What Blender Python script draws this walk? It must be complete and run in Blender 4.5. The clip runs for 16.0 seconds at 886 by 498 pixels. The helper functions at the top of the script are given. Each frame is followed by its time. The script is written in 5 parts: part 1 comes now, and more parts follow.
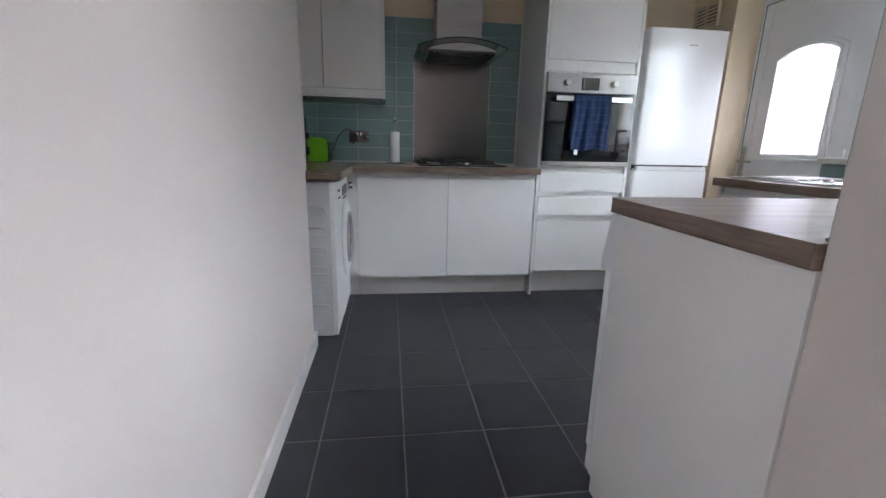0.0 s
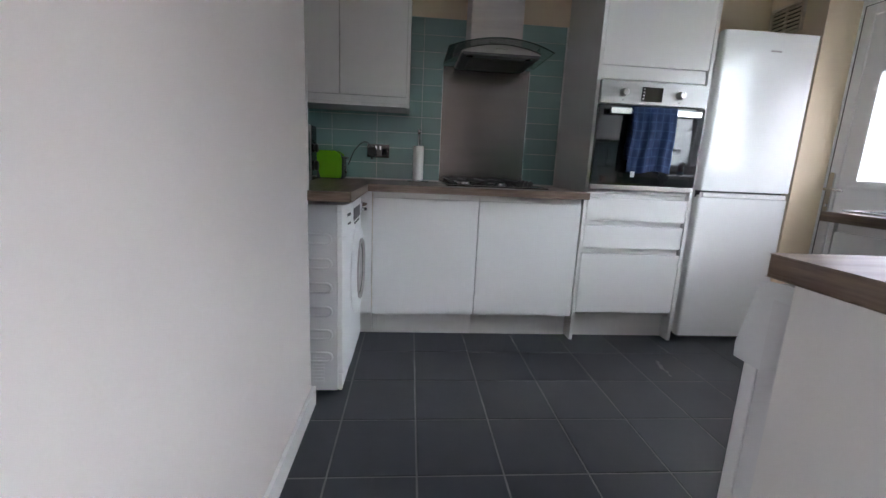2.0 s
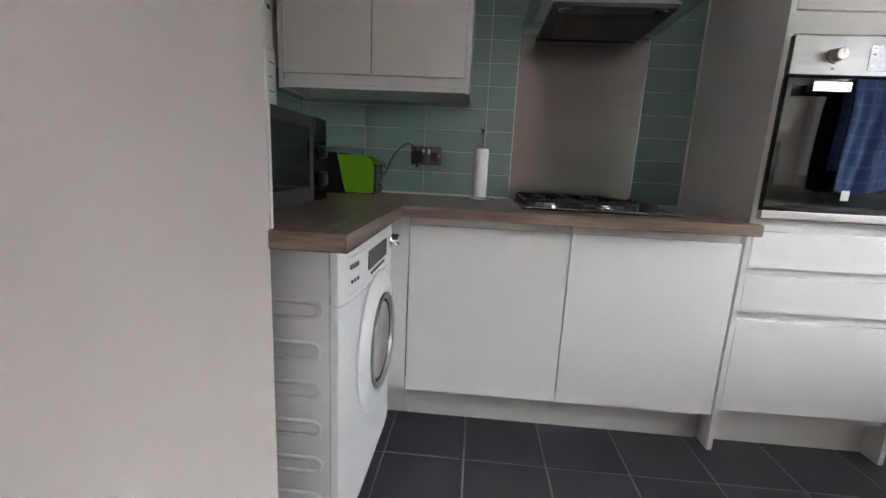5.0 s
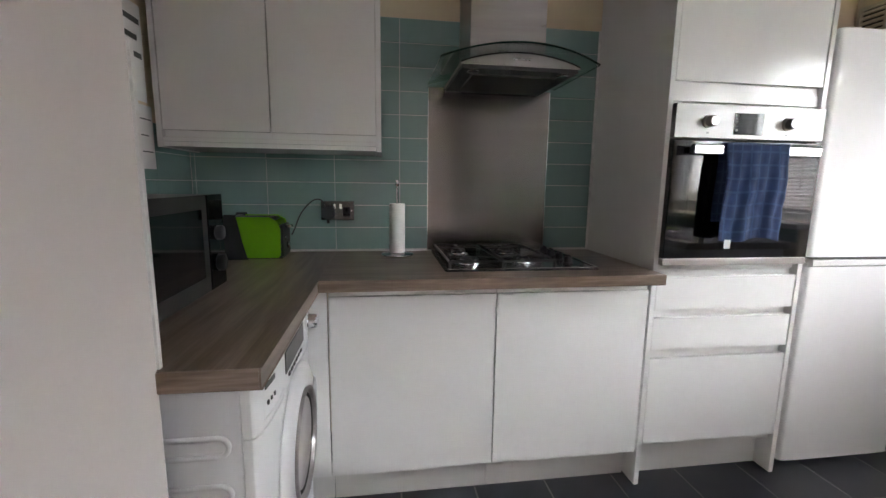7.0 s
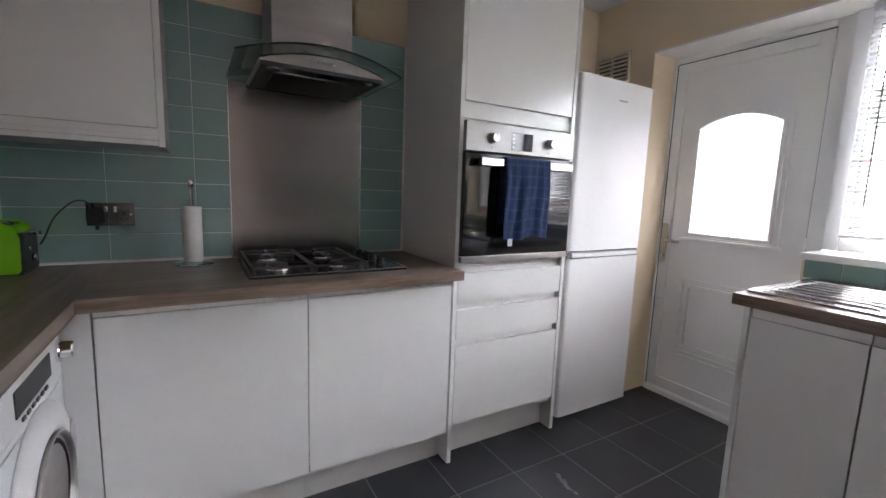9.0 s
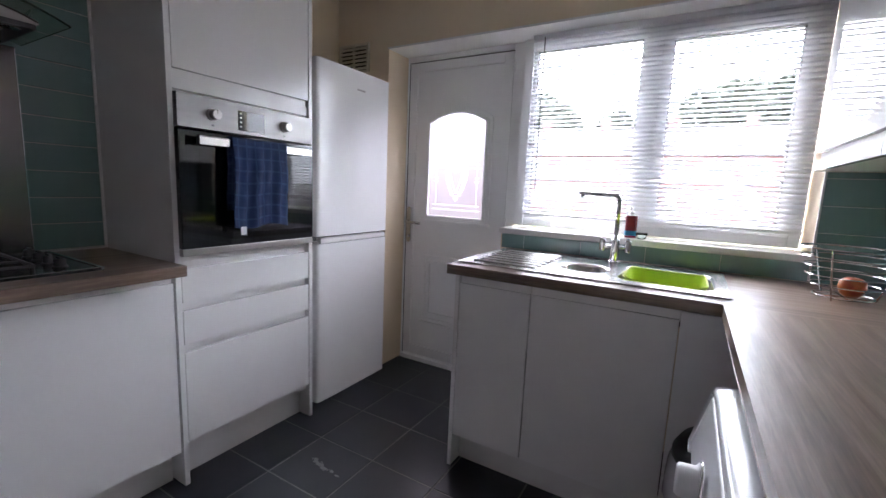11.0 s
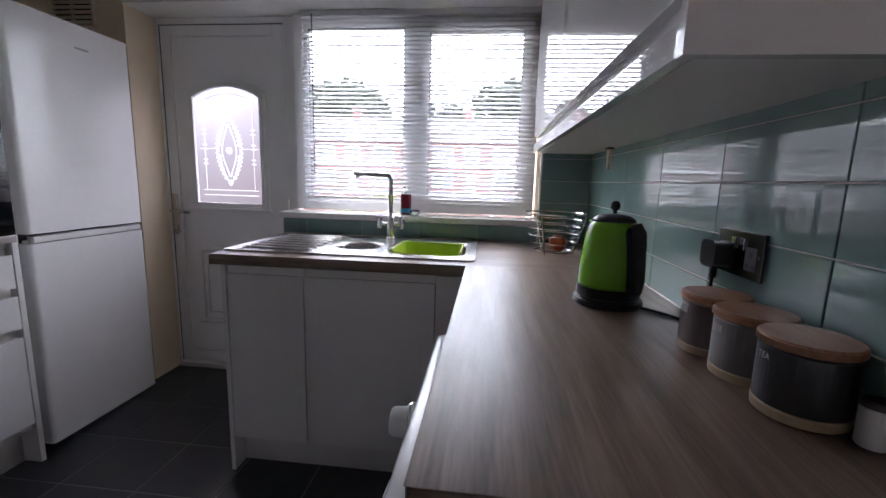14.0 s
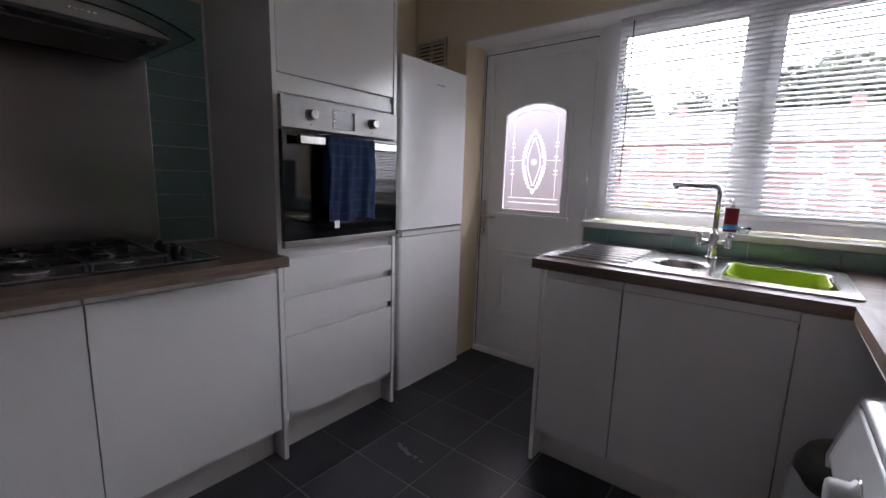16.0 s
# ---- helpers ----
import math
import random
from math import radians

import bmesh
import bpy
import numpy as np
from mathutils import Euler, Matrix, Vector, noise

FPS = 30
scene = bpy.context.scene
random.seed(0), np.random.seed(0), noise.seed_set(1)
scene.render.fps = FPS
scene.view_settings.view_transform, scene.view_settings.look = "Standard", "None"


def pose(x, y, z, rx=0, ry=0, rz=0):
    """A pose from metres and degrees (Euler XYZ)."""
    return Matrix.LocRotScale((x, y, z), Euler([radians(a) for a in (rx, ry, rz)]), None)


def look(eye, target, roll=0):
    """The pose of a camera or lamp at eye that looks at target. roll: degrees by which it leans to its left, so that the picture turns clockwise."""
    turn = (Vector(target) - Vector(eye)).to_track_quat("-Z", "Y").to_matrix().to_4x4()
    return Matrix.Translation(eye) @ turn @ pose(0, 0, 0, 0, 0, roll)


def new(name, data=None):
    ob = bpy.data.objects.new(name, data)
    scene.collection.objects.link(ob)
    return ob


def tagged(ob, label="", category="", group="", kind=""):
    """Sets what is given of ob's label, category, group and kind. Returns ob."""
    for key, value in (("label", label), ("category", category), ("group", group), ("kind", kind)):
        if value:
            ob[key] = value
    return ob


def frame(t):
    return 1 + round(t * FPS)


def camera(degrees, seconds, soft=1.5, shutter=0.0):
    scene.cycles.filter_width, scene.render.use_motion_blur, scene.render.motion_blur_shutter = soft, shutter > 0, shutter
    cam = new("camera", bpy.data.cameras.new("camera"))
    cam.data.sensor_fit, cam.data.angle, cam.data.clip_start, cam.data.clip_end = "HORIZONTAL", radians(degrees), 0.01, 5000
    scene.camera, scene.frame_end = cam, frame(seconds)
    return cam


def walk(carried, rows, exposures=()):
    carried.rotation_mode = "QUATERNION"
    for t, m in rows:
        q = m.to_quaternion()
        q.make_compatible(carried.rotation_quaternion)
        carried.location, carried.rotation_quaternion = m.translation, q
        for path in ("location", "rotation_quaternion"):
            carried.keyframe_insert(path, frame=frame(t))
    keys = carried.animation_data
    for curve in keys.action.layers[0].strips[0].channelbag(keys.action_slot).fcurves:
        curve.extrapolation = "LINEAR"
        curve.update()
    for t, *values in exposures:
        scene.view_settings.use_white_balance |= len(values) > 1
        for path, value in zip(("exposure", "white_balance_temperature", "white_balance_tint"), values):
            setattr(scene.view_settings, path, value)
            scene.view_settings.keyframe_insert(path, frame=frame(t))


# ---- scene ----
cam = camera(92.9, 16.0)
PATH = [
    (0, (0.07, -0.071, 1.03), (0.322, 1.857, 0.563), 1.3),
    (0.5, (0.135, 0.013, 1.035), (0.125, 1.962, 0.588), 1.4),
    (1, (0.107, 0.130, 1.035), (0.143, 2.076, 0.582), 3.0),
    (1.5, (0.105, 0.247, 1.05), (0.296, 2.191, 0.624), 2.7),
    (2, (0.068, 0.364, 1.031), (0.232, 2.317, 0.636), 2.6),
    (2.5, (0.106, 0.496, 1.029), (0.039, 2.465, 0.686), 2.4),
    (3, (0.136, 0.619, 1.031), (-0.114, 2.573, 0.685), 3.9),
    (3.2, (0.12, 0.667, 1.02), (-0.149, 2.621, 0.686), 4.5),
    (5.3, (0.101, 1.232, 1.082), (0.004, 3.19, 0.687), 2.8),
    (5.5, (0.102, 1.254, 1.105), (0.075, 3.216, 0.721), 3.6),
    (6, (0.069, 1.288, 1.168), (0.191, 3.253, 0.815), 0.0),
    (6.5, (0.045, 1.299, 1.214), (0.169, 3.27, 0.893), -0.4),
    (7, (0.052, 1.296, 1.224), (0.335, 3.252, 0.919), 0.8),
    (7.5, (0.072, 1.285, 1.23), (0.491, 3.219, 0.938), 1.2),
    (8, (0.091, 1.275, 1.225), (0.707, 3.158, 0.955), 1.8),
    (8.2, (0.103, 1.273, 1.225), (0.792, 3.132, 0.96), 2.0),
    (10.3, (0.206, 1.169, 1.227), (1.722, 2.438, 0.939), 2.2),
    (10.5, (0.23, 1.16, 1.223), (1.813, 2.349, 0.936), 2.4),
    (11, (0.252, 1.126, 1.225), (1.963, 2.121, 0.938), 2.5),
    (11.5, (0.27, 1.085, 1.226), (2.093, 1.865, 0.965), 2.4),
    (12, (0.286, 1.043, 1.22), (2.176, 1.645, 0.963), 1.8),
    (12.5, (0.285, 1.006, 1.213), (2.231, 1.383, 0.947), 2.2),
    (13, (0.291, 0.963, 1.21), (2.261, 1.17, 0.934), 2.1),
    (13.5, (0.297, 0.935, 1.21), (2.269, 1.066, 0.899), 1.7),
    (14, (0.304, 0.94, 1.207), (2.268, 1.145, 0.886), 1.6),
    (14.5, (0.291, 0.977, 1.204), (2.22, 1.396, 0.881), 1.7),
    (15, (0.265, 1.058, 1.213), (2.111, 1.758, 0.892), 1.6),
    (15.5, (0.224, 1.145, 1.222), (1.926, 2.142, 0.894), 1.6),
    (16, (0.187, 1.21, 1.223), (1.729, 2.426, 0.896), 1.7),
]
LIGHTNESS = [(0, 3.19, 5950, 9), (3, 3.29, 6050, 10), (5.5, 3.57, 6500, 11), (7.5, 3.62, 6550, 11), (8.5, 3.45, 6400, 13), (10.5, 2.84, 6100, 17), (12, 2.42, 5850, 18), (13.5, 1.88, 5950, 19), (14.5, 2.03, 6050, 19), (16, 2.04, 6200, 19)]
walk(cam, [(t, look(eye, target, roll)) for t, eye, target, roll in PATH], LIGHTNESS)

# ---- light ----
world = bpy.data.worlds.new("world")
scene.world = world
world.use_nodes = True
wn = world.node_tree
sky = wn.nodes.new("ShaderNodeTexSky")
sky.sky_type, sky.sun_disc = "NISHITA", False
sky.sun_elevation, sky.sun_rotation, sky.air_density, sky.dust_density = radians(48), radians(60), 1.0, 4.0
soft = wn.nodes.new("ShaderNodeMix")
soft.data_type = "RGBA"
soft.inputs["Factor"].default_value = 0.6
soft.inputs["B"].default_value = (26.0, 26.6, 27.6, 1)
wn.links.new(sky.outputs[0], soft.inputs["A"])
wn.links.new(soft.outputs["Result"], wn.nodes["Background"].inputs[0])
wn.nodes["Background"].inputs[1].default_value = 0.15
sun = new("sun", bpy.data.lights.new("sun", "SUN"))
sun.data.energy, sun.data.angle, sun.data.color = 0.6, radians(14), (1.0, 0.96, 0.9)
sun.matrix_world = look((0, 0, 20), (-6.0, -9.0, 0))

# ---- plan, in metres ----
W, S, B, F = 2.45, 0.445, 3.28, 2.745          # window wall, south wall, back wall, door fronts on the back run
WL, PX, PY = -0.77, -0.322, 2.02              # alcove side wall, partition face and its end
CEIL, TOP = 2.42, 0.91                        # ceiling, worktop
SX, SY = 1.77, 1.008                           # front edges of the sink run and of the south run
ENDX = 0.680                                  # end of the south run
NIB = 0.437                                   # how far the wall's end stops short of the worktop
OUT = W + 0.34                                # outer face of the window wall

# ---- mesh helpers ----
ORIGIN = {}


def thing(name, at, label="", category="", group=""):
    ob = new(name)
    ob.location = at
    ob.empty_display_size = 0.1
    ORIGIN[ob] = Vector(at)
    return tagged(ob, label, category, group)


def part(name, bm, material, parent=None, label="", smooth=False, bevel=0.0, kind=""):
    if bevel:
        bmesh.ops.remove_doubles(bm, verts=bm.verts, dist=1e-5)
        edges = [e for e in bm.edges if len(e.link_faces) == 2 and e.calc_face_angle(0) > 0.6]
        bmesh.ops.bevel(bm, geom=edges, offset=bevel, segments=2, profile=0.6, affect="EDGES", clamp_overlap=True)
    o = ORIGIN[parent] if parent else Vector((0, 0, 0))
    bmesh.ops.translate(bm, verts=bm.verts, vec=-o)
    bmesh.ops.recalc_face_normals(bm, faces=bm.faces)
    me = bpy.data.meshes.new(name)
    bm.to_mesh(me)
    bm.free()
    if smooth or bevel:
        me.shade_smooth()
        if not smooth:
            me.set_sharp_from_angle(angle=radians(50))
    mats = material if isinstance(material, (list, tuple)) else [material]
    for m in mats:
        me.materials.append(m)
    ob = new(name, me)
    if bevel and not smooth:
        flat = ob.modifiers.new("even_faces", "WEIGHTED_NORMAL")
        flat.keep_sharp, flat.weight = True, 100
    ob.parent = parent
    ORIGIN[ob] = o
    return tagged(ob, label, kind=kind)


def box(x0, x1, y0, y1, z0, z1, bm=None):
    bm = bm or bmesh.new()
    v = [bm.verts.new((x, y, z)) for x in (x0, x1) for y in (y0, y1) for z in (z0, z1)]
    for f in ((0, 1, 3, 2), (4, 6, 7, 5), (0, 4, 5, 1), (2, 3, 7, 6), (0, 2, 6, 4), (1, 5, 7, 3)):
        bm.faces.new([v[i] for i in f])
    return bm


def prism(loop, axis, a, b, bm=None):
    """A closed outline drawn in the plane across an axis, pushed from a to b along it."""
    bm = bm or bmesh.new()

    def at(p, q, d):
        return {"x": (d, p, q), "y": (p, d, q), "z": (p, q, d)}[axis]
    lo = [bm.verts.new(at(p, q, a)) for p, q in loop]
    hi = [bm.verts.new(at(p, q, b)) for p, q in loop]
    n = len(loop)
    bm.faces.new(lo)
    bm.faces.new(hi[::-1])
    for i in range(n):
        bm.faces.new((lo[i], lo[(i + 1) % n], hi[(i + 1) % n], hi[i]))
    return bm


def lathe(profile, centre, axis="z", n=32, bm=None, turn=2 * math.pi, squash=1.0):
    """Rings of (radius, height) round an axis through centre."""
    bm = bm or bmesh.new()
    cx, cy, cz = centre
    rings = []
    for r, h in profile:
        ring = []
        for i in range(n):
            a = turn * i / n
            c, s = r * math.cos(a), r * math.sin(a) * squash
            p = {"z": (cx + c, cy + s, cz + h), "y": (cx + c, cy + h, cz + s), "x": (cx + h, cy + c, cz + s)}[axis]
            ring.append(bm.verts.new(p))
        rings.append(ring)
    for a, b in zip(rings, rings[1:]):
        for i in range(n):
            bm.faces.new((a[i], a[(i + 1) % n], b[(i + 1) % n], b[i]))
    if profile[0][0] > 1e-4:
        bm.faces.new(rings[0][::-1])
    if profile[-1][0] > 1e-4:
        bm.faces.new(rings[-1])
    bmesh.ops.remove_doubles(bm, verts=bm.verts, dist=1e-6)
    return bm


def tube(points, r, n=8, bm=None, closed=False, flat=1.0):
    """A round bar along points."""
    bm = bm or bmesh.new()
    pts = [Vector(p) for p in points]
    rings, m = [], len(pts)
    up = None
    for i, p in enumerate(pts):
        a, b = (pts[i - 1], pts[(i + 1) % m]) if closed else (pts[max(i - 1, 0)], pts[min(i + 1, m - 1)])
        d = (b - a).normalized()
        if up is None:
            up = d.orthogonal().normalized()
        up = (up - up.dot(d) * d).normalized()
        side = d.cross(up)
        rings.append([bm.verts.new(p + r * (math.cos(2 * math.pi * k / n) * up + flat * math.sin(2 * math.pi * k / n) * side)) for k in range(n)])
    pairs = list(zip(rings, rings[1:])) + ([(rings[-1], rings[0])] if closed else [])
    for u, v in pairs:
        for k in range(n):
            bm.faces.new((u[k], u[(k + 1) % n], v[(k + 1) % n], v[k]))
    if not closed:
        bm.faces.new(rings[0][::-1])
        bm.faces.new(rings[-1])
    return bm


def rounded(x0, x1, y0, y1, r, n=5):
    """A rounded rectangle as an outline."""
    out = []
    for cx, cy, a in ((x1 - r, y1 - r, 0), (x0 + r, y1 - r, 90), (x0 + r, y0 + r, 180), (x1 - r, y0 + r, 270)):
        for k in range(n + 1):
            t = radians(a + 90 * k / n)
            out.append((cx + r * math.cos(t), cy + r * math.sin(t)))
    return out


def arc(cx, cy, r, a0, a1, n=12):
    return [(cx + r * math.cos(radians(a0 + (a1 - a0) * k / n)), cy + r * math.sin(radians(a0 + (a1 - a0) * k / n))) for k in range(n + 1)]


# ---- materials ----
def node_mat(name):
    m = bpy.data.materials.new(name)
    m.use_nodes = True
    return m, m.node_tree, m.node_tree.nodes["Principled BSDF"]


def put(sh, color=None, rough=None, metal=None, **more):
    if color is not None:
        sh.inputs["Base Color"].default_value = (*color, 1)
    if rough is not None:
        sh.inputs["Roughness"].default_value = rough
    if metal is not None:
        sh.inputs["Metallic"].default_value = metal
    for k, v in more.items():
        sh.inputs[k.replace("_", " ")].default_value = v


def surface(name, a, b, rough=0.5, metal=0.0, scale=6.0, fine=80.0, bump=0.05, stretch=(1, 1, 1), spread=0.08, each=0.0, coat=0.0, dist=0.002):
    """Two tones mixed by broad noise, roughness varied, fine relief."""
    m, t, sh = node_mat(name)
    put(sh, a, rough, metal, Coat_Weight=coat, Coat_Roughness=0.08)
    co = t.nodes.new("ShaderNodeTexCoord")
    mp = t.nodes.new("ShaderNodeMapping")
    mp.inputs["Scale"].default_value = stretch
    t.links.new(co.outputs["Object"], mp.inputs[0])
    big, small = t.nodes.new("ShaderNodeTexNoise"), t.nodes.new("ShaderNodeTexNoise")
    for nd, sc in ((big, scale), (small, fine)):
        nd.inputs["Scale"].default_value, nd.inputs["Detail"].default_value = sc, 4
        t.links.new(mp.outputs[0], nd.inputs["Vector"])
    mix = t.nodes.new("ShaderNodeMix")
    mix.data_type = "RGBA"
    mix.inputs["A"].default_value, mix.inputs["B"].default_value = (*a, 1), (*b, 1)
    ramp = t.nodes.new("ShaderNodeMapRange")
    ramp.inputs["From Min"].default_value, ramp.inputs["From Max"].default_value = 0.3, 0.7
    t.links.new(big.outputs[0], ramp.inputs[0])
    t.links.new(ramp.outputs[0], mix.inputs["Factor"])
    last = mix.outputs["Result"]
    if each:
        info = t.nodes.new("ShaderNodeObjectInfo")
        shift = t.nodes.new("ShaderNodeVectorMath")
        shift.operation = "MULTIPLY_ADD"
        shift.inputs[1].default_value = (37.0, 23.0, 11.0)
        t.links.new(info.outputs["Random"], shift.inputs[0])
        t.links.new(co.outputs["Object"], shift.inputs[2])
        t.links.new(shift.outputs[0], mp.inputs[0])
        hsv = t.nodes.new("ShaderNodeHueSaturation")
        mr = t.nodes.new("ShaderNodeMapRange")
        mr.inputs["To Min"].default_value, mr.inputs["To Max"].default_value = 1 - each, 1 + each
        t.links.new(info.outputs["Random"], mr.inputs[0])
        t.links.new(mr.outputs[0], hsv.inputs["Value"])
        t.links.new(last, hsv.inputs["Color"])
        last = hsv.outputs[0]
    t.links.new(last, sh.inputs["Base Color"])
    rr = t.nodes.new("ShaderNodeMapRange")
    rr.inputs["To Min"].default_value, rr.inputs["To Max"].default_value = max(rough - spread, 0.02), min(rough + spread, 1)
    t.links.new(big.outputs[0], rr.inputs[0])
    t.links.new(rr.outputs[0], sh.inputs["Roughness"])
    if bump:
        bp = t.nodes.new("ShaderNodeBump")
        bp.inputs["Strength"].default_value, bp.inputs["Distance"].default_value = bump, dist
        t.links.new(small.outputs[0], bp.inputs["Height"])
        t.links.new(bp.outputs[0], sh.inputs["Normal"])
    return m


def woodgrain(name, dark, mid, light, along="x", rough=0.38, contrast=1.0):
    """Long straight grain with pores, drawn along one axis."""
    m, t, sh = node_mat(name)
    co = t.nodes.new("ShaderNodeTexCoord")
    mp = t.nodes.new("ShaderNodeMapping")
    mp.inputs["Scale"].default_value = {"x": (1.0, 14, 14), "y": (14, 1.0, 14)}[along]
    t.links.new(co.outputs["Object"], mp.inputs[0])
    g1, g2 = t.nodes.new("ShaderNodeTexNoise"), t.nodes.new("ShaderNodeTexNoise")
    g1.inputs["Scale"].default_value, g1.inputs["Detail"].default_value, g1.inputs["Distortion"].default_value = 2.2, 6, 0.6
    g2.inputs["Scale"].default_value, g2.inputs["Detail"].default_value = 14, 5
    t.links.new(mp.outputs[0], g1.inputs["Vector"])
    t.links.new(mp.outputs[0], g2.inputs["Vector"])
    add = t.nodes.new("ShaderNodeMath")
    add.operation = "MULTIPLY_ADD"
    add.inputs[1].default_value = 0.55
    t.links.new(g2.outputs[0], add.inputs[0])
    t.links.new(g1.outputs[0], add.inputs[2])
    ramp = t.nodes.new("ShaderNodeValToRGB")
    e = ramp.color_ramp.elements
    e[0].position, e[0].color = 0.58, (*dark, 1)
    e[1].position, e[1].color = 0.98, (*light, 1)
    e.new(0.78).color = (*mid, 1)
    t.links.new(add.outputs[0], ramp.inputs[0])
    t.links.new(ramp.outputs[0], sh.inputs["Base Color"])
    put(sh, None, rough)
    rr = t.nodes.new("ShaderNodeMapRange")
    rr.inputs["To Min"].default_value, rr.inputs["To Max"].default_value = rough - 0.08, rough + 0.14
    t.links.new(g2.outputs[0], rr.inputs[0])
    t.links.new(rr.outputs[0], sh.inputs["Roughness"])
    bp = t.nodes.new("ShaderNodeBump")
    bp.inputs["Strength"].default_value, bp.inputs["Distance"].default_value = 0.25, 0.0006
    t.links.new(g2.outputs[0], bp.inputs["Height"])
    t.links.new(bp.outputs[0], sh.inputs["Normal"])
    return m


WALLPAINT = surface("wall_paint", (0.65, 0.59, 0.555), (0.675, 0.62, 0.585), 0.75, scale=1.5, fine=60, bump=0.12)
CREAM = surface("cream_paint", (0.71, 0.585, 0.42), (0.74, 0.615, 0.45), 0.75, scale=1.5, fine=60, bump=0.12)
CEILPAINT = surface("ceiling_paint", (0.86, 0.85, 0.83), (0.88, 0.87, 0.85), 0.85, bump=0.1)
GLOSS = surface("cabinet_gloss", (0.79, 0.775, 0.755), (0.81, 0.795, 0.78), 0.15, scale=2, bump=0, spread=0.02)
HIGLOSS = surface("wall_cabinet_gloss", (0.74, 0.73, 0.71), (0.76, 0.75, 0.735), 0.006, scale=2, bump=0, spread=0.004)
CARCASS = surface("carcass_white", (0.70, 0.68, 0.65), (0.72, 0.70, 0.67), 0.4, scale=2, bump=0.02)
SKIRT = surface("skirting_paint", (0.74, 0.72, 0.70), (0.78, 0.76, 0.74), 0.35, bump=0.05)
UPVC = surface("upvc", (0.86, 0.86, 0.86), (0.88, 0.88, 0.88), 0.32, scale=3, bump=0.01, spread=0.01)
FRIDGE = surface("fridge_enamel", (0.81, 0.80, 0.79), (0.83, 0.82, 0.81), 0.17, scale=2, fine=180, bump=0.02, spread=0.01, dist=0.0006)
WHITE = surface("appliance_white", (0.78, 0.78, 0.78), (0.8, 0.8, 0.8), 0.32, scale=4, bump=0.02)
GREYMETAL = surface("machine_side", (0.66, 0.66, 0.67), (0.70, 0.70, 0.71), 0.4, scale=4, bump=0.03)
WT_X = woodgrain("worktop_wood_x", (0.125, 0.084, 0.060), (0.195, 0.138, 0.104), (0.275, 0.203, 0.158), "x", 0.31)
WT_Y = woodgrain("worktop_wood_y", (0.125, 0.084, 0.060), (0.195, 0.138, 0.104), (0.275, 0.203, 0.158), "y", 0.31)
LID = woodgrain("lid_wood", (0.14, 0.06, 0.03), (0.26, 0.12, 0.06), (0.36, 0.18, 0.10), "x", 0.4)
PALEWOOD = surface("pale_wood", (0.52, 0.40, 0.26), (0.6, 0.47, 0.32), 0.5, stretch=(1, 1, 6))
SLATE = surface("slate_tile", (0.028, 0.031, 0.037), (0.036, 0.039, 0.046), 0.29, scale=7, fine=55, bump=0.12, each=0.06, spread=0.008)
GROUT = surface("floor_grout", (0.16, 0.155, 0.15), (0.22, 0.215, 0.21), 0.9, bump=0.2)
GTILE = surface("glass_tile", (0.215, 0.325, 0.30), (0.235, 0.345, 0.32), 0.008, scale=3, fine=9, bump=0.006, each=0.03, spread=0.004, dist=0.003)
TGROUT = surface("tile_grout", (0.50, 0.52, 0.50), (0.58, 0.59, 0.57), 0.8, bump=0.1)
STEEL = surface("brushed_steel", (0.38, 0.352, 0.338), (0.45, 0.42, 0.405), 0.30, 1.0, scale=3, fine=60, bump=0.08, stretch=(1, 1, 12), spread=0.06)
SINKSTEEL = surface("sink_steel", (0.58, 0.57, 0.56), (0.66, 0.65, 0.64), 0.22, 1.0, scale=5, fine=120, bump=0.05)
SPLASHSTEEL = surface("splashback_steel", (0.20, 0.182, 0.172), (0.23, 0.211, 0.20), 0.24, 1.0, scale=1.2, fine=30, bump=0.015, stretch=(0.5, 1, 12), spread=0.02)
HOBDARK = surface("hob_enamel", (0.035, 0.033, 0.032), (0.05, 0.047, 0.045), 0.22, 0.6, bump=0.03)
CHROME = surface("chrome", (0.8, 0.8, 0.82), (0.84, 0.84, 0.86), 0.07, 1.0, bump=0, spread=0.03)
HANDLE = surface("white_handle", (0.8, 0.8, 0.8), (0.82, 0.82, 0.82), 0.3, bump=0)
BLACKGLASS = surface("black_glass", (0.006, 0.006, 0.007), (0.008, 0.008, 0.009), 0.05, bump=0, spread=0.02)
BLACK = surface("black_plastic", (0.012, 0.012, 0.013), (0.02, 0.02, 0.021), 0.4, scale=8, bump=0.05)
IRON = surface("cast_iron", (0.012, 0.012, 0.012), (0.025, 0.024, 0.023), 0.55, fine=200, bump=0.3)
DARKGREY = surface("dark_grey", (0.05, 0.05, 0.052), (0.07, 0.07, 0.072), 0.45, bump=0.05)
LIME = surface("lime_enamel", (0.18, 0.44, 0.018), (0.20, 0.48, 0.022), 0.16, bump=0.01, spread=0.04)
LIMEPLASTIC = surface("lime_plastic", (0.46, 0.60, 0.03), (0.50, 0.64, 0.04), 0.35, bump=0.02)
SHADOWGAP = surface("gap_shade", (0.02, 0.02, 0.02), (0.03, 0.03, 0.03), 0.9, bump=0)


def glass_mat(name, color, rough=0.0, ior=1.45, thin=False):
    m, t, sh = node_mat(name)
    put(sh, color, rough, 0, IOR=ior, Transmission_Weight=1.0)
    return m


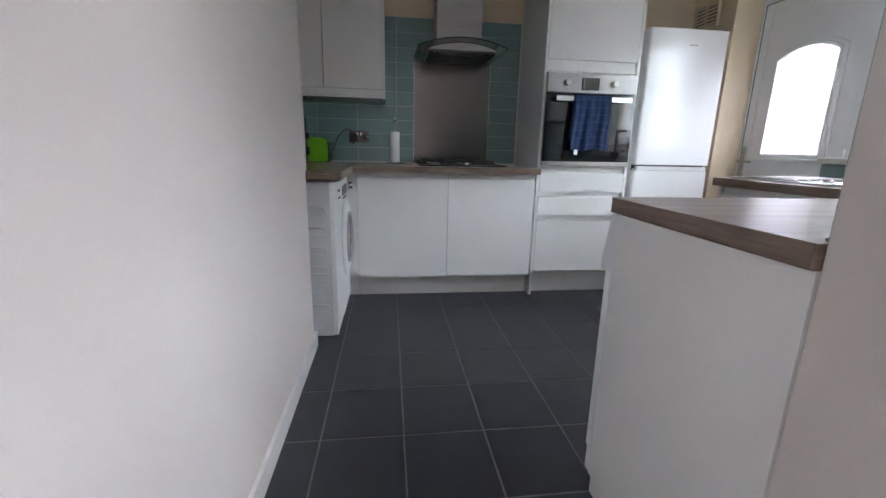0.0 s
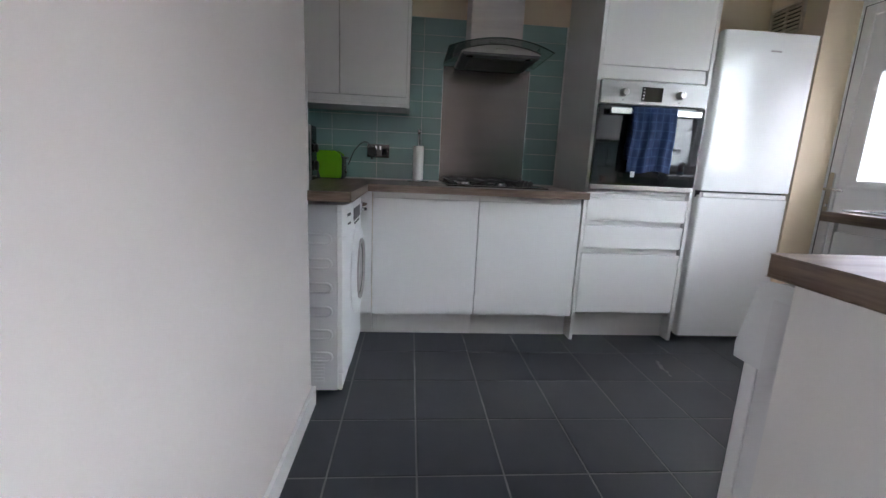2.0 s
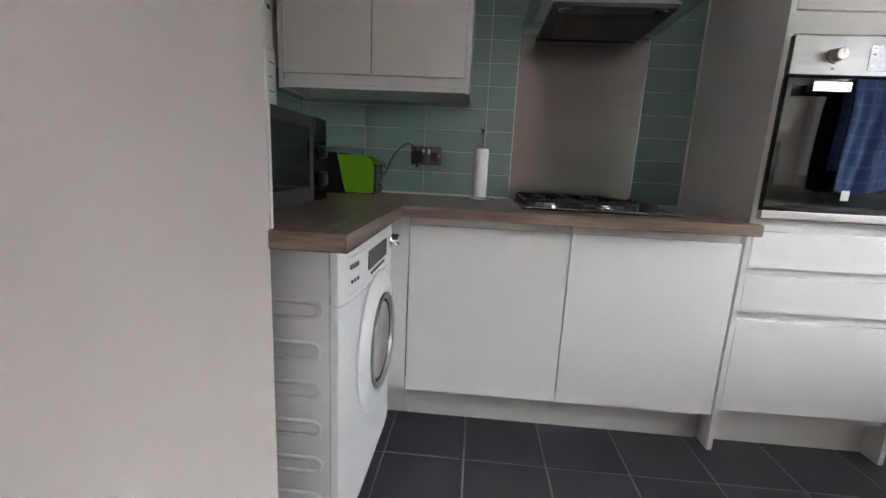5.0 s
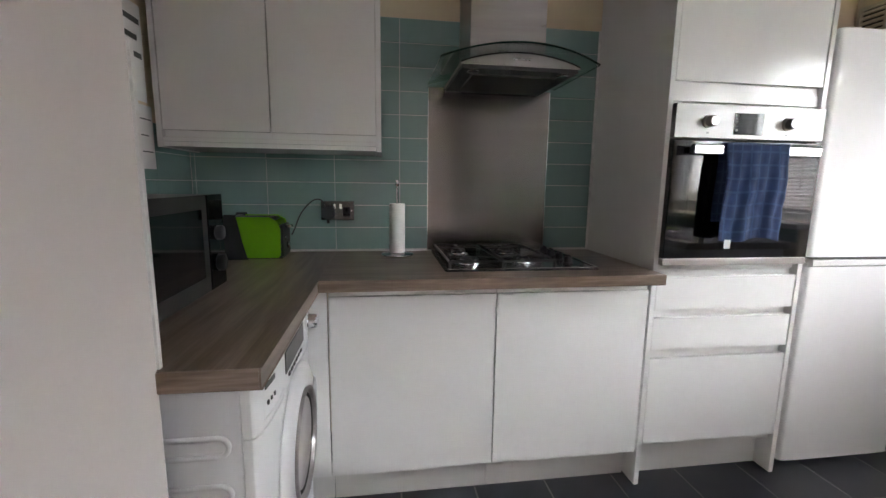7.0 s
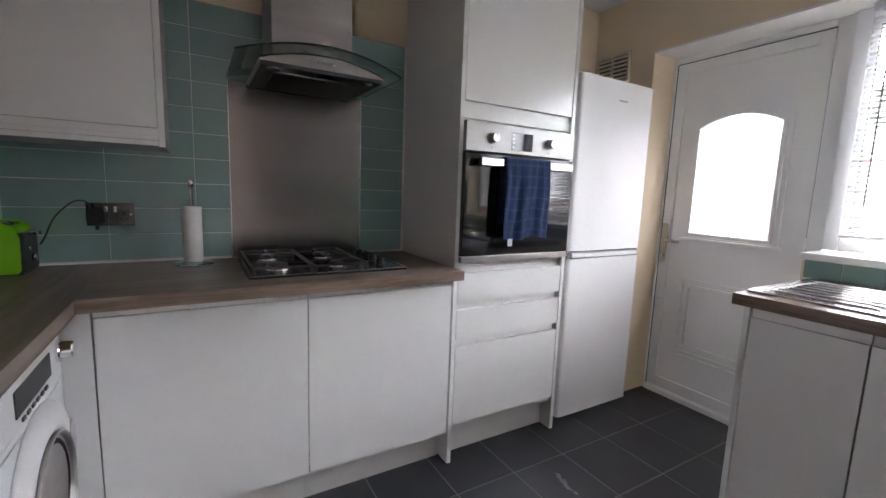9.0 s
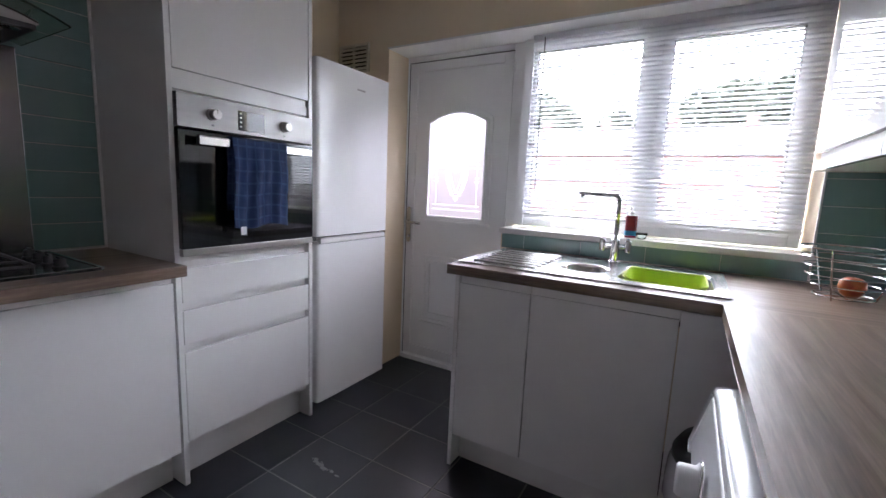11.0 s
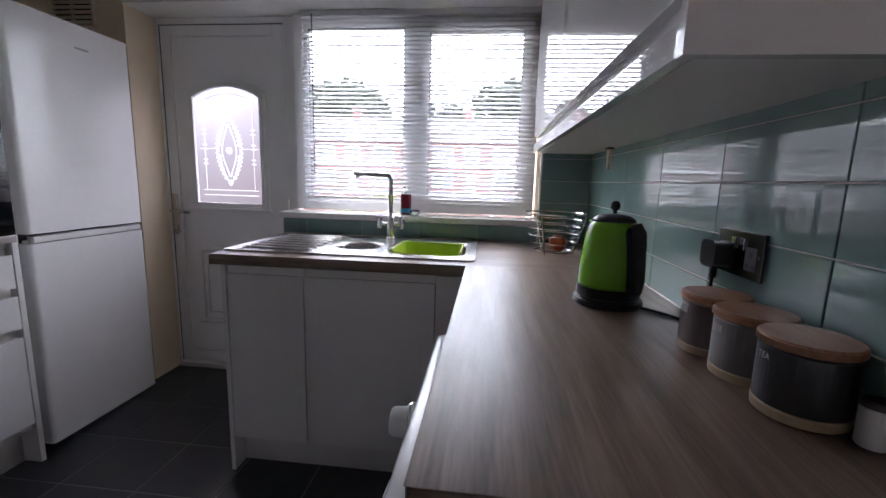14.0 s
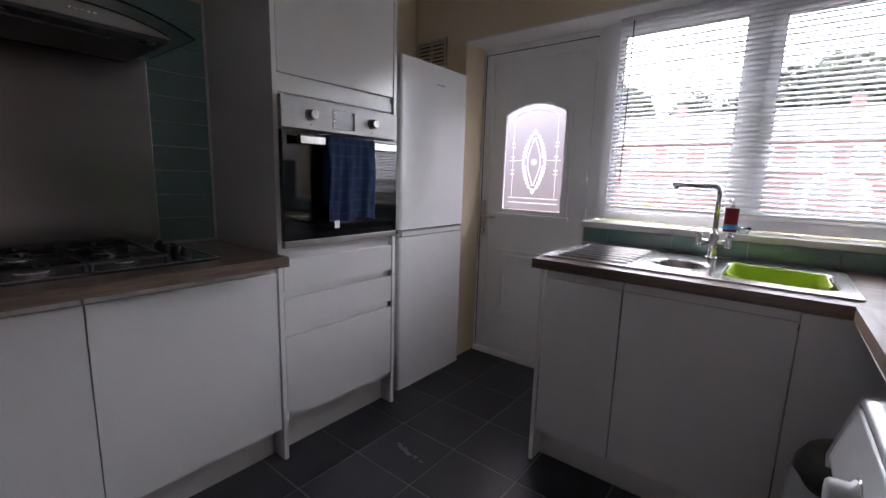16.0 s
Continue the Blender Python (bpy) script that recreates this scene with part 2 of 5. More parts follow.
GLASS = glass_mat("clear_glass", (0.97, 0.99, 0.98), 0.0, 1.05)
HOODGLASS = glass_mat("hood_glass", (0.72, 0.82, 0.78), 0.0, 1.3)
TREES = [(62, 19.5, 15.5, 5.4, 1), (60, 27.0, 14.6, 5.0, 2), (62, 12.5, 13.0, 3.6, 3), (60, -2.0, 15.0, 5.4, 4), (64, -9.5, 16.5, 6.0, 5), (62, 35.0, 15.0, 5.6, 6), (64, 6.5, 12.6, 3.4, 7), (66, -19.0, 16.5, 6.0, 8)]

# ---- structure ----
X0, Y0 = PX - 0.1, -2.6       # partition's back, far end of the room behind
T = 0.1
part("floor", box(WL - T, OUT, Y0 - T, B + T, -0.10, -0.0016), GROUT, kind="structure")
part("ceiling", box(WL - T, OUT, Y0 - T, B + T, CEIL, CEIL + 0.12), CEILPAINT, kind="structure")
part("wall_north", box(WL - T, OUT, B, B + 0.12, -0.006, CEIL), CREAM, kind="structure")
part("wall_alcove", box(WL - T, WL, PY, B, -0.006, CEIL), CREAM, kind="structure")
part("wall_west", box(X0, PX, Y0, PY, -0.006, CEIL), WALLPAINT, kind="structure", bevel=0.004)
part("wall_alcove_end", box(WL - T, X0, PY - T, PY, -0.006, CEIL), CREAM, kind="structure")
bm = box(ENDX + 0.022, OUT, S - 0.2, S, -0.006, CEIL)
part("wall_south", bm, WALLPAINT, kind="structure")
part("wall_end", box(ENDX + 0.004, ENDX + 0.0215, S - 0.2, NIB, -0.006, CEIL), WALLPAINT, kind="structure", bevel=0.003)
# window wall: a recess for door and window under one lintel
RL, RR, RT = 2.862, 0.69, 2.075
bm = box(W, OUT, RL, B, -0.006, CEIL)
box(W, OUT, RR, RL, RT, CEIL, bm)
box(W, OUT, S, RR, -0.006, CEIL, bm)
box(W, OUT, RR, 2.03, -0.006, 0.985, bm)
part("wall_east", bm, CREAM, kind="structure")
part("recess_lining", box(W - 0.004, W + 0.24, RR + 0.001, RL - 0.001, RT - 0.012, RT - 0.001), SKIRT, kind="structure")
part("recess_jamb", box(W - 0.004, W + 0.24, RL - 0.012, RL - 0.001, 0.0, RT - 0.013), CREAM, kind="structure")
# unseen room behind, with an opening added on the same side for daylight
part("wall_far_south", box(X0, OUT, Y0 - 0.15, Y0, -0.006, CEIL), WALLPAINT, kind="structure")
bm = box(W, OUT, Y0, -2.2, -0.006, CEIL)
box(W, OUT, -0.7, S - 0.2, -0.006, CEIL, bm)
box(W, OUT, -2.2, -0.7, -0.006, 0.80, bm)
box(W, OUT, -2.2, -0.7, 2.10, CEIL, bm)
part("wall_south_east", bm, WALLPAINT, kind="structure")


def skirting(name, x0, x1, y0, y1):
    part(name, box(x0, x1, y0, y1, 0.0, 0.085), SKIRT, kind="structure", bevel=0.004)


skirting("baseboard", PX, PX + 0.016, Y0, PY + 0.016)
skirting("baseboard", X0, PX, PY, PY + 0.016)
skirting("baseboard", W - 0.016, W, RL, B)
skirting("baseboard", ENDX + 0.004, W, S - 0.216, S - 0.2)

part("ground", box(OUT, 420, -300, 300, -0.40, -0.30), surface("ground_green", (0.06, 0.09, 0.03), (0.10, 0.12, 0.05), 0.9, scale=0.3, fine=6, bump=0.3), kind="structure")
part("ground", box(-60, 60, -120, Y0 - 0.15, -0.42, -0.32), surface("ground_back", (0.3, 0.28, 0.25), (0.35, 0.33, 0.3), 0.9, scale=0.5, fine=6, bump=0.3), kind="structure")


# ---- kitchen units ----
def grip_door(name, parent, x0, x1, z0, z1, y, axis="y", sign=-1, top=True, rail=0.030, label="", thick=0.019):
    """A plain gloss door with a routed finger grip along one edge: a set-back lip behind it."""
    def b(p0, p1, d0, d1, q0, q1, bm=None):
        lo, hi = sorted((y + sign * d0, y + sign * d1))
        return box(p0, p1, lo, hi, q0, q1, bm) if axis == "y" else box(lo, hi, p0, p1, q0, q1, bm)
    if top:
        bm = b(x0, x1, -thick, 0, z0, z1 - rail)
        part(name, bm, GLOSS, parent, label, bevel=0.002)
        part("grip", b(x0, x1, -thick - 0.001, -thick + 0.007, z1 - rail - 0.004, z1), GLOSS, parent, bevel=0.001)
    else:
        part(name, b(x0, x1, -thick, 0, z0 + rail, z1), GLOSS, parent, label, bevel=0.002)
        part("grip", b(x0, x1, -thick - 0.001, -thick + 0.007, z0, z0 + rail + 0.004), GLOSS, parent, bevel=0.001)


UB = TOP - 0.04     # underside of the worktops
KICK = 0.15


def base_unit(x0, x1, doors, label):
    u = thing("base_unit", ((x0 + x1) / 2, B - 0.3, 0), label, "cabinet", "base units")
    part("carcass", box(x0 + 0.001, x1 - 0.001, F + 0.0215, B - 0.01, KICK, UB - 0.001), CARCASS, u)
    w = (x1 - x0) / doors
    for i in range(doors):
        grip_door("door", u, x0 + w * i + 0.002, x0 + w * (i + 1) - 0.002, KICK + 0.002, UB - 0.008, F)
    part("plinth", box(x0 + 0.001, x1 - 0.001, F + 0.078, F + 0.094, 0.001, KICK - 0.002), CARCASS, u)
    return u


base_unit(-0.139, 0.464, 1, "white gloss base cabinet with a handleless door beside the washing machine")
base_unit(0.464, 1.067, 1, "white gloss base cabinet with a handleless door under the gas hob")
u = thing("corner_post", (-0.16, F, 0), "white gloss corner filler panel next to the washing machine", "cabinet")
part("panel", box(-0.235, -0.141, F + 0.002, F + 0.02, KICK, UB - 0.006), GLOSS, u, bevel=0.001)
part("plinth", box(-0.235, -0.141, F + 0.079, F + 0.094, 0.001, KICK - 0.002), CARCASS, u)

# tall oven housing
TX0, TX1 = 1.074, 1.730
u = thing("oven_housing", ((TX0 + TX1) / 2, B - 0.3, 0), "tall white gloss cabinet housing the oven with drawers below", "cabinet")
for x in (TX0, TX1 - 0.020):
    part("side_panel", box(x, x + 0.020, F, B - 0.002, 0.001, CEIL - 0.12), GLOSS, u, bevel=0.0015)
part("back", box(TX0 + 0.02, TX1 - 0.02, B - 0.02, B - 0.004, KICK, CEIL - 0.12), CARCASS, u)
DX0, DX1 = TX0 + 0.023, TX1 - 0.023
for z in (KICK, 0.905, 1.53, CEIL - 0.14):
    part("shelf", box(TX0 + 0.021, TX1 - 0.021, F + 0.023, B - 0.022, z, z + 0.018), CARCASS, u)
part("top_door", box(DX0, DX1, F + 0.002, F + 0.021, 1.605, CEIL - 0.125), GLOSS, u, bevel=0.002)
part("filler", box(DX0, DX1, F + 0.012, F + 0.024, 1.535, 1.575), GLOSS, u, bevel=0.001)
part("grip", box(DX0, DX1, F + 0.020, F + 0.030, 1.570, 1.612), GLOSS, u, bevel=0.001)
part("plinth", box(DX0 - 0.002, DX1 + 0.002, F + 0.078, F + 0.094, 0.001, KICK - 0.002), CARCASS, u)
for z0, z1, zt in ((0.748, 0.880, 0.903), (0.583, 0.716, 0.747), (0.180, 0.548, 0.582)):
    d = part("drawer_front", box(DX0, DX1, F + 0.002, F + 0.021, z0, z1), GLOSS, u, bevel=0.002)
    part("grip", box(DX0, DX1, F + 0.030, F + 0.036, z1 - 0.012, zt), GLOSS, d, bevel=0.001)
part("drawer_box", box(DX0, DX1, F + 0.038, B - 0.05, 0.17, 0.90), CARCASS, u)

# wall cabinet over the left end
u = thing("wall_cabinet", (-0.35, B, 1.345), "white gloss two-door wall cabinet with handleless grip rail", "cabinet", "wall cabinets")
CX0, CX1, CF, CZ = WL + 0.030, 0.05, B - 0.315, 1.345
part("carcass", box(CX0 + 0.019, CX1 - 0.019, CF + 0.021, B - 0.003, CZ + 0.017, CEIL - 0.06), CARCASS, u)
part("bottom", box(CX0 + 0.019, CX1 - 0.019, CF + 0.002, B - 0.003, CZ, CZ + 0.0165), GLOSS, u)
for x in (CX0, CX1 - 0.018):
    part("side_panel", box(x, x + 0.018, CF, B - 0.003, CZ - 0.004, CEIL - 0.06), GLOSS, u, bevel=0.001)
mid = -0.352
for a, b in ((CX0 + 0.021, mid - 0.002), (mid + 0.002, CX1 - 0.021)):
    d = part("door", box(a, b, CF + 0.001, CF + 0.020, CZ + 0.058, CEIL - 0.065), GLOSS, u, bevel=0.002)
    part("grip", box(a, b, CF + 0.0205, CF + 0.032, CZ + 0.036, CZ + 0.059), GLOSS, d)
part("pelmet", box(CX0 + 0.019, CX1 - 0.019, CF + 0.003, CF + 0.020, CZ + 0.0175, CZ + 0.0315), GLOSS, u, bevel=0.001)

# wall cabinets over the south run, up to the window wall
UFY, UZ = 0.738, 1.350
UX0, UX1 = 0.832, 2.425
SPLIT = 1.72
for a, b in ((UX0, SPLIT), (SPLIT, UX1)):
    u = thing("wall_cabinet", ((a + b) / 2, S, UZ), "glossy white wall cabinet with a handleless grip rail, mirroring the blind", "cabinet", "wall cabinets")
    part("carcass", box(a + 0.001, b - 0.001, S + 0.003, UFY - 0.022, UZ + 0.001, CEIL - 0.06), CARCASS, u)
    if a == UX0:
        part("side_panel", box(a - 0.018, a, S + 0.003, UFY, UZ - 0.001, CEIL - 0.06), GLOSS, u, bevel=0.001)
    d = part("door", box(a + 0.002, b - 0.002, UFY - 0.020, UFY - 0.001, UZ + 0.070, CEIL - 0.065), HIGLOSS, u, bevel=0.002)
    part("grip", box(a + 0.002, b - 0.002, UFY - 0.030, UFY - 0.021, UZ + 0.030, UZ + 0.076), SKIRT, d)
    part("pelmet", box(a + 0.001, b - 0.001, UFY - 0.020, UFY - 0.001, UZ + 0.001, UZ + 0.038), HIGLOSS, u, bevel=0.001)

# worktops
INX = -0.157                                   # front of the left leg
u = thing("worktop", (-0.3, B, TOP), "brown wood-effect laminate worktop along the back wall beside the hob", "worktop")
part("back_leg", box(INX - 0.001, TX0 - 0.002, F - 0.085, B - 0.003, UB, TOP), WT_X, u, bevel=0.003)
u = thing("worktop", (-0.5, 2.6, TOP), "brown wood-effect laminate worktop over the washing machine", "worktop")
part("top", prism([(WL + 0.003, PY + 0.003), (INX, PY + 0.003 - 0.01), (INX, F - 0.115), (INX + 0.0, F - 0.085), (INX - 0.003, F - 0.08), (INX - 0.003, B - 0.003), (WL + 0.003, B - 0.003)], "z", UB, TOP), WT_Y, u, bevel=0.003)
u = thing("worktop", (1.5, 0.7, TOP), "brown wood-effect laminate worktop running under the window", "worktop")
part("south_leg", prism([(ENDX - 0.008, NIB + 0.002), (ENDX + 0.021, NIB + 0.002), (ENDX + 0.021, S + 0.003), (SX + 0.001, S + 0.003), (SX + 0.001, SY), (ENDX - 0.008, SY)], "z", UB, TOP), WT_X, u, bevel=0.003)
part("edging", box(ENDX - 0.0095, ENDX - 0.0085, NIB + 0.006, SY - 0.003, UB + 0.002, TOP - 0.002), WT_Y, u)
CUT = (1.88, 2.30, 1.008, 1.600)          # opening for the sink bowls
for a in ((SX + 0.002, W - 0.003, S + 0.003, CUT[2]), (SX, CUT[0], CUT[2], 1.985), (CUT[1], W - 0.003, CUT[2], 1.985), (CUT[0], CUT[1], CUT[3], 1.985)):
    part("window_leg", box(*a, UB, TOP), WT_Y, u)

part("edging", box(ENDX - 0.007, SX - 0.002, SY + 0.0003, SY + 0.0013, UB + 0.002, TOP - 0.002), WT_X, u)
bpy.data.objects["top"]["label"] = "worktop slab with square edges"
left_top = bpy.data.objects["top"].parent
part("edging", box(WL + 0.006, INX - 0.003, PY - 0.0085, PY - 0.0072, UB + 0.002, TOP - 0.002), WT_X, left_top)

# end panel of the south run
u = thing("end_panel", (ENDX, 0.6, 0), "white gloss end panel closing the worktop run", "cabinet")
part("panel", box(ENDX, ENDX + 0.018, NIB + 0.002, SY - 0.045, 0.001, UB - 0.001), GLOSS, u, bevel=0.0015)

# sink unit
u = thing("sink_unit", (2.1, 1.5, 0), "white gloss sink base cabinet with two handleless doors", "cabinet")
part("carcass", box(SX + 0.036, W - 0.01, 1.16, 1.928, KICK, UB - 0.16), CARCASS, u)
part("end_panel", box(SX + 0.012, W - 0.002, 1.930, 1.948, 0.001, UB - 0.001), GLOSS, u, bevel=0.0015)
grip_door("door", u, 1.622, 1.926, KICK, UB - 0.006, SX + 0.014, "x", -1)
grip_door("door", u, 1.120, 1.618, KICK, UB - 0.006, SX + 0.014, "x", -1)
part("filler", box(SX + 0.016, SX + 0.034, 0.60, 1.117, KICK, UB - 0.006), GLOSS, u, bevel=0.001)
part("grip", box(SX + 0.034, SX + 0.040, 0.60, 1.93, UB - 0.045, UB - 0.001), CARCASS, u)
part("plinth", box(SX + 0.09, SX + 0.106, 0.60, 1.928, 0.001, KICK - 0.002), CARCASS, u)

# fridge freezer
FX0, FX1, FY, FH = 1.80, 2.375, 2.780, 1.838
u = thing("fridge_freezer", ((FX0 + FX1) / 2, B - 0.25, 0), "tall white fridge freezer with two smooth doors", "fridge")
part("body", box(FX0 + 0.002, FX1 - 0.002, FY + 0.062, B - 0.02, 0.022, FH - 0.003), FRIDGE, u, bevel=0.006)
for z0, z1, nm in ((0.945, FH, "fridge_door"), (0.022, 0.905, "freezer_door")):
    d = part(nm, prism([(FX0, FY + 0.055), (FX0, FY + 0.014), (FX0 + 0.006, FY + 0.006), (FX0 + 0.018, FY + 0.002), (FX0 + 0.1, FY), (FX1 - 0.1, FY), (FX1 - 0.018, FY + 0.002), (FX1 - 0.006, FY + 0.006), (FX1, FY + 0.014), (FX1, FY + 0.055)], "z", z0, z1), FRIDGE, u, bevel=0.004)
    zz = z0 + 0.0 if z0 > 0.5 else z1
    if z0 < 0.5:
        part("door_grip", box(FX0 + 0.012, FX1 - 0.012, FY + 0.018, FY + 0.05, z1 - 0.001, z1 + 0.012), SKIRT, d, "cream moulded grip", bevel=0.003)
        part("grip_lip", prism([(FY + 0.002, z1 + 0.002), (FY + 0.001, z1 + 0.020), (FY + 0.006, z1 + 0.029), (FY + 0.03, z1 + 0.029), (FY + 0.03, z1 + 0.002)], "x", FX0 + 0.02, FX1 - 0.02), SKIRT, d, "cream moulded grip", bevel=0.002)
part("seal", box(FX0 + 0.01, FX1 - 0.01, FY + 0.053, FY + 0.064, 0.04, FH - 0.01), DARKGREY, u)
part("foot_rail", box(FX0 + 0.02, FX1 - 0.02, FY + 0.03, FY + 0.06, 0.001, 0.021), DARKGREY, u)
part("badge", box(2.085, 2.150, FY - 0.0015, FY + 0.004, 1.735, 1.744), STEEL, u)


def disc(r, h, at, axis="z", n=28, bm=None, lip=0.002):
    """A short cylinder with softened rims, from at along the axis by h."""
    s = 1 if h > 0 else -1
    return lathe([(r - lip, 0), (r, s * lip), (r, h - s * lip), (r - lip, h)], at, axis, n, bm)


def words(name, text, size, m, material, parent, label=""):
    """Lettering as a thin mesh."""
    cu = bpy.data.curves.new(name, "FONT")
    cu.body, cu.size, cu.extrude, cu.align_x, cu.align_y = text, size, 0.0003, "CENTER", "CENTER"
    tmp = bpy.data.objects.new(name, cu)
    me = bpy.data.meshes.new_from_object(tmp)
    bpy.data.objects.remove(tmp)
    me.name = name
    me.transform(Matrix.Translation(-ORIGIN[parent]) @ m)
    me.materials.clear()
    me.materials.append(material)
    ob = new(name, me)
    ob.parent = parent
    ORIGIN[ob] = ORIGIN[parent]
    return tagged(ob, label)


# ---- back door ----
DXI, DXO = 2.665, 2.725                   # inner and outer face of the frames
DY0, DY1, DZ = 2.105, 2.836, 2.028         # door leaf


def ring_gap(y0, y1, z0, z1, w):
    """A thin upright frame, w wide, set in the gap round the door leaf."""
    bm = box(DXI - 0.001, DXO - 0.02, y0, y0 + w, z0, z1)
    box(DXI - 0.001, DXO - 0.02, y1 - w, y1, z0, z1, bm)
    box(DXI - 0.001, DXO - 0.02, y0 + w, y1 - w, z1 - w, z1, bm)
    return bm


door_1 = tagged(new("door_1"), "closed white plastic back door with an arched patterned glass panel", "door", kind="structure")
ORIGIN[door_1] = Vector((0, 0, 0))
for a in ((DY1 + 0.004, RL - 0.012, 0.0, RT - 0.012), (2.035, DY0 - 0.004, 0.0, RT - 0.012), (DY0 - 0.003, DY1 + 0.003, DZ + 0.004, RT - 0.012)):
    part("door_frame", box(DXI - 0.012, DXO, *a), UPVC, door_1, bevel=0.005)
# black strip added to draw the dark of the gap between leaf and frame
part("leaf_gasket", ring_gap(DY0 - 0.0035, DY1 + 0.0035, 0.031, DZ + 0.0035, 0.003), BLACK, door_1, "thin black strip drawing the shaded gap round the leaf")
part("threshold", box(DXI - 0.03, DXO, DY0 - 0.003, DY1 + 0.003, 0.0, 0.03), UPVC, door_1, bevel=0.004)
SL = 0.058
# leaf: outer stiles and a thinner inner panel with the arched opening
for a in ((DY1 - SL, DY1, 0.034, DZ), (DY0, DY0 + SL, 0.034, DZ), (DY0 + SL + 0.0005, DY1 - SL - 0.0005, DZ - SL, DZ), (DY0 + SL + 0.0005, DY1 - SL - 0.0005, 0.034, 0.034 + SL + 0.01)):
    part("leaf_rail", box(DXI, DXO - 0.01, *a), UPVC, door_1, bevel=0.004)
GY0, GY1, GZ0, GZ1, GARCH = 2.262, 2.665, 1.040, 1.640, 0.060


def arch_outline(g):
    """The glass panel's outline, wider by g, in y and z."""
    y0, y1, z0, z1 = GY0 - g, GY1 + g, GZ0 - g, GZ1 + g * 0.6
    out = [(y0, z0), (y1, z0), (y1, z1)]
    for k in range(1, 12):
        u = k / 12
        out.append((y1 + (y0 - y1) * u, z1 + (GARCH + g * 0.4) * math.sin(math.pi * u) ** 0.85))
    return out + [(y0, z1)]


def ring_between(inner, outer, axis, a, b, bm=None):
    """A flat frame between two outlines with as many corners, pushed from a to b."""
    bm = bm or bmesh.new()

    def at(p, d):
        return {"x": (d, *p), "y": (p[0], d, p[1]), "z": (*p, d)}[axis]
    rows = [[bm.verts.new(at(p, d)) for p in loop] for loop, d in ((inner, a), (outer, a), (outer, b), (inner, b))]
    n = len(inner)
    for r in range(4):
        for i in range(n):
            bm.faces.new((rows[r][i], rows[r][(i + 1) % n], rows[(r + 1) % 4][(i + 1) % n], rows[(r + 1) % 4][i]))
    return bm


inner = arch_outline(0.018)
py0, py1, pz0, pz1 = DY0 + SL + 0.0008, DY1 - SL - 0.0008, 0.034 + SL + 0.0108, DZ - SL - 0.0008
outer = [(py0, pz0), (py1, pz0), (py1, pz1)] + [(py1 + (py0 - py1) * k / 12, pz1) for k in range(1, 12)] + [(py0, pz1)]
part("leaf_panel", ring_between(inner, outer, "x", DXI + 0.010, DXO - 0.014), UPVC, door_1)
for g0, g1, d in ((0.0, 0.020, 0.0), (0.021, 0.045, 0.005)):
    part("glazing_bead", ring_between(arch_outline(g0), arch_outline(g1), "x", DXI + d - 0.004, DXI + 0.014), UPVC, door_1, bevel=0.0025)
part("glazing_bead", box(DXI - 0.014, DXI + 0.004, GY0 - 0.06, GY1 + 0.06, GZ0 - 0.048, GZ0 - 0.030), UPVC, door_1, bevel=0.004)
for g, d in ((0.0, 0.004), (0.035, -0.002)):
    y0, y1, z0, z1 = 2.255 + g, 2.685 - g, 0.30 + g * 1.2, 0.765 - g
    for w in (0.0, ):
        o = [(y0, z0), (y1, z0), (y1, z1), (y0, z1)]
        i = [(y0 + 0.020, z0 + 0.020), (y1 - 0.020, z0 + 0.020), (y1 - 0.020, z1 - 0.020), (y0 + 0.020, z1 - 0.020)]
        part("raised_moulding", ring_between(i, o, "x", DXI + d - 0.005, DXI + 0.012), UPVC, door_1, bevel=0.003)
part("raised_moulding", box(DXI - 0.009, DXI + 0.012, 2.235, 2.705, 0.255, 0.292), UPVC, door_1, bevel=0.004)
FROST = glass_mat("frosted_glass", (0.20, 0.186, 0.202), 0.55, 1.2)
ETCH, et, esh = node_mat("etched_line")
tr = et.nodes.new("ShaderNodeBsdfTranslucent")
tr.inputs[0].default_value = (0.95, 0.95, 0.96, 1)
mx_ = et.nodes.new("ShaderNodeMixShader")
mx_.inputs[0].default_value = 0.7
put(esh, (0.85, 0.85, 0.87), 0.2)
et.links.new(esh.outputs[0], mx_.inputs[1])
et.links.new(tr.outputs[0], mx_.inputs[2])
et.links.new(mx_.outputs[0], et.nodes["Material Output"].inputs["Surface"])
pane = part("door_pane", prism(arch_outline(0.004), "x", DXI + 0.020, DXI + 0.026), FROST, door_1)
pane.visible_shadow = False
# the bevelled pattern: a lozenge of leaves round a star, side ticks and border lines
cy, cz = (GY0 + GY1) / 2, 1.345
lines = []


def leafline(pts, r=0.0035):
    lines.append(([(DXI + 0.017, y, z) for y, z in pts], r))


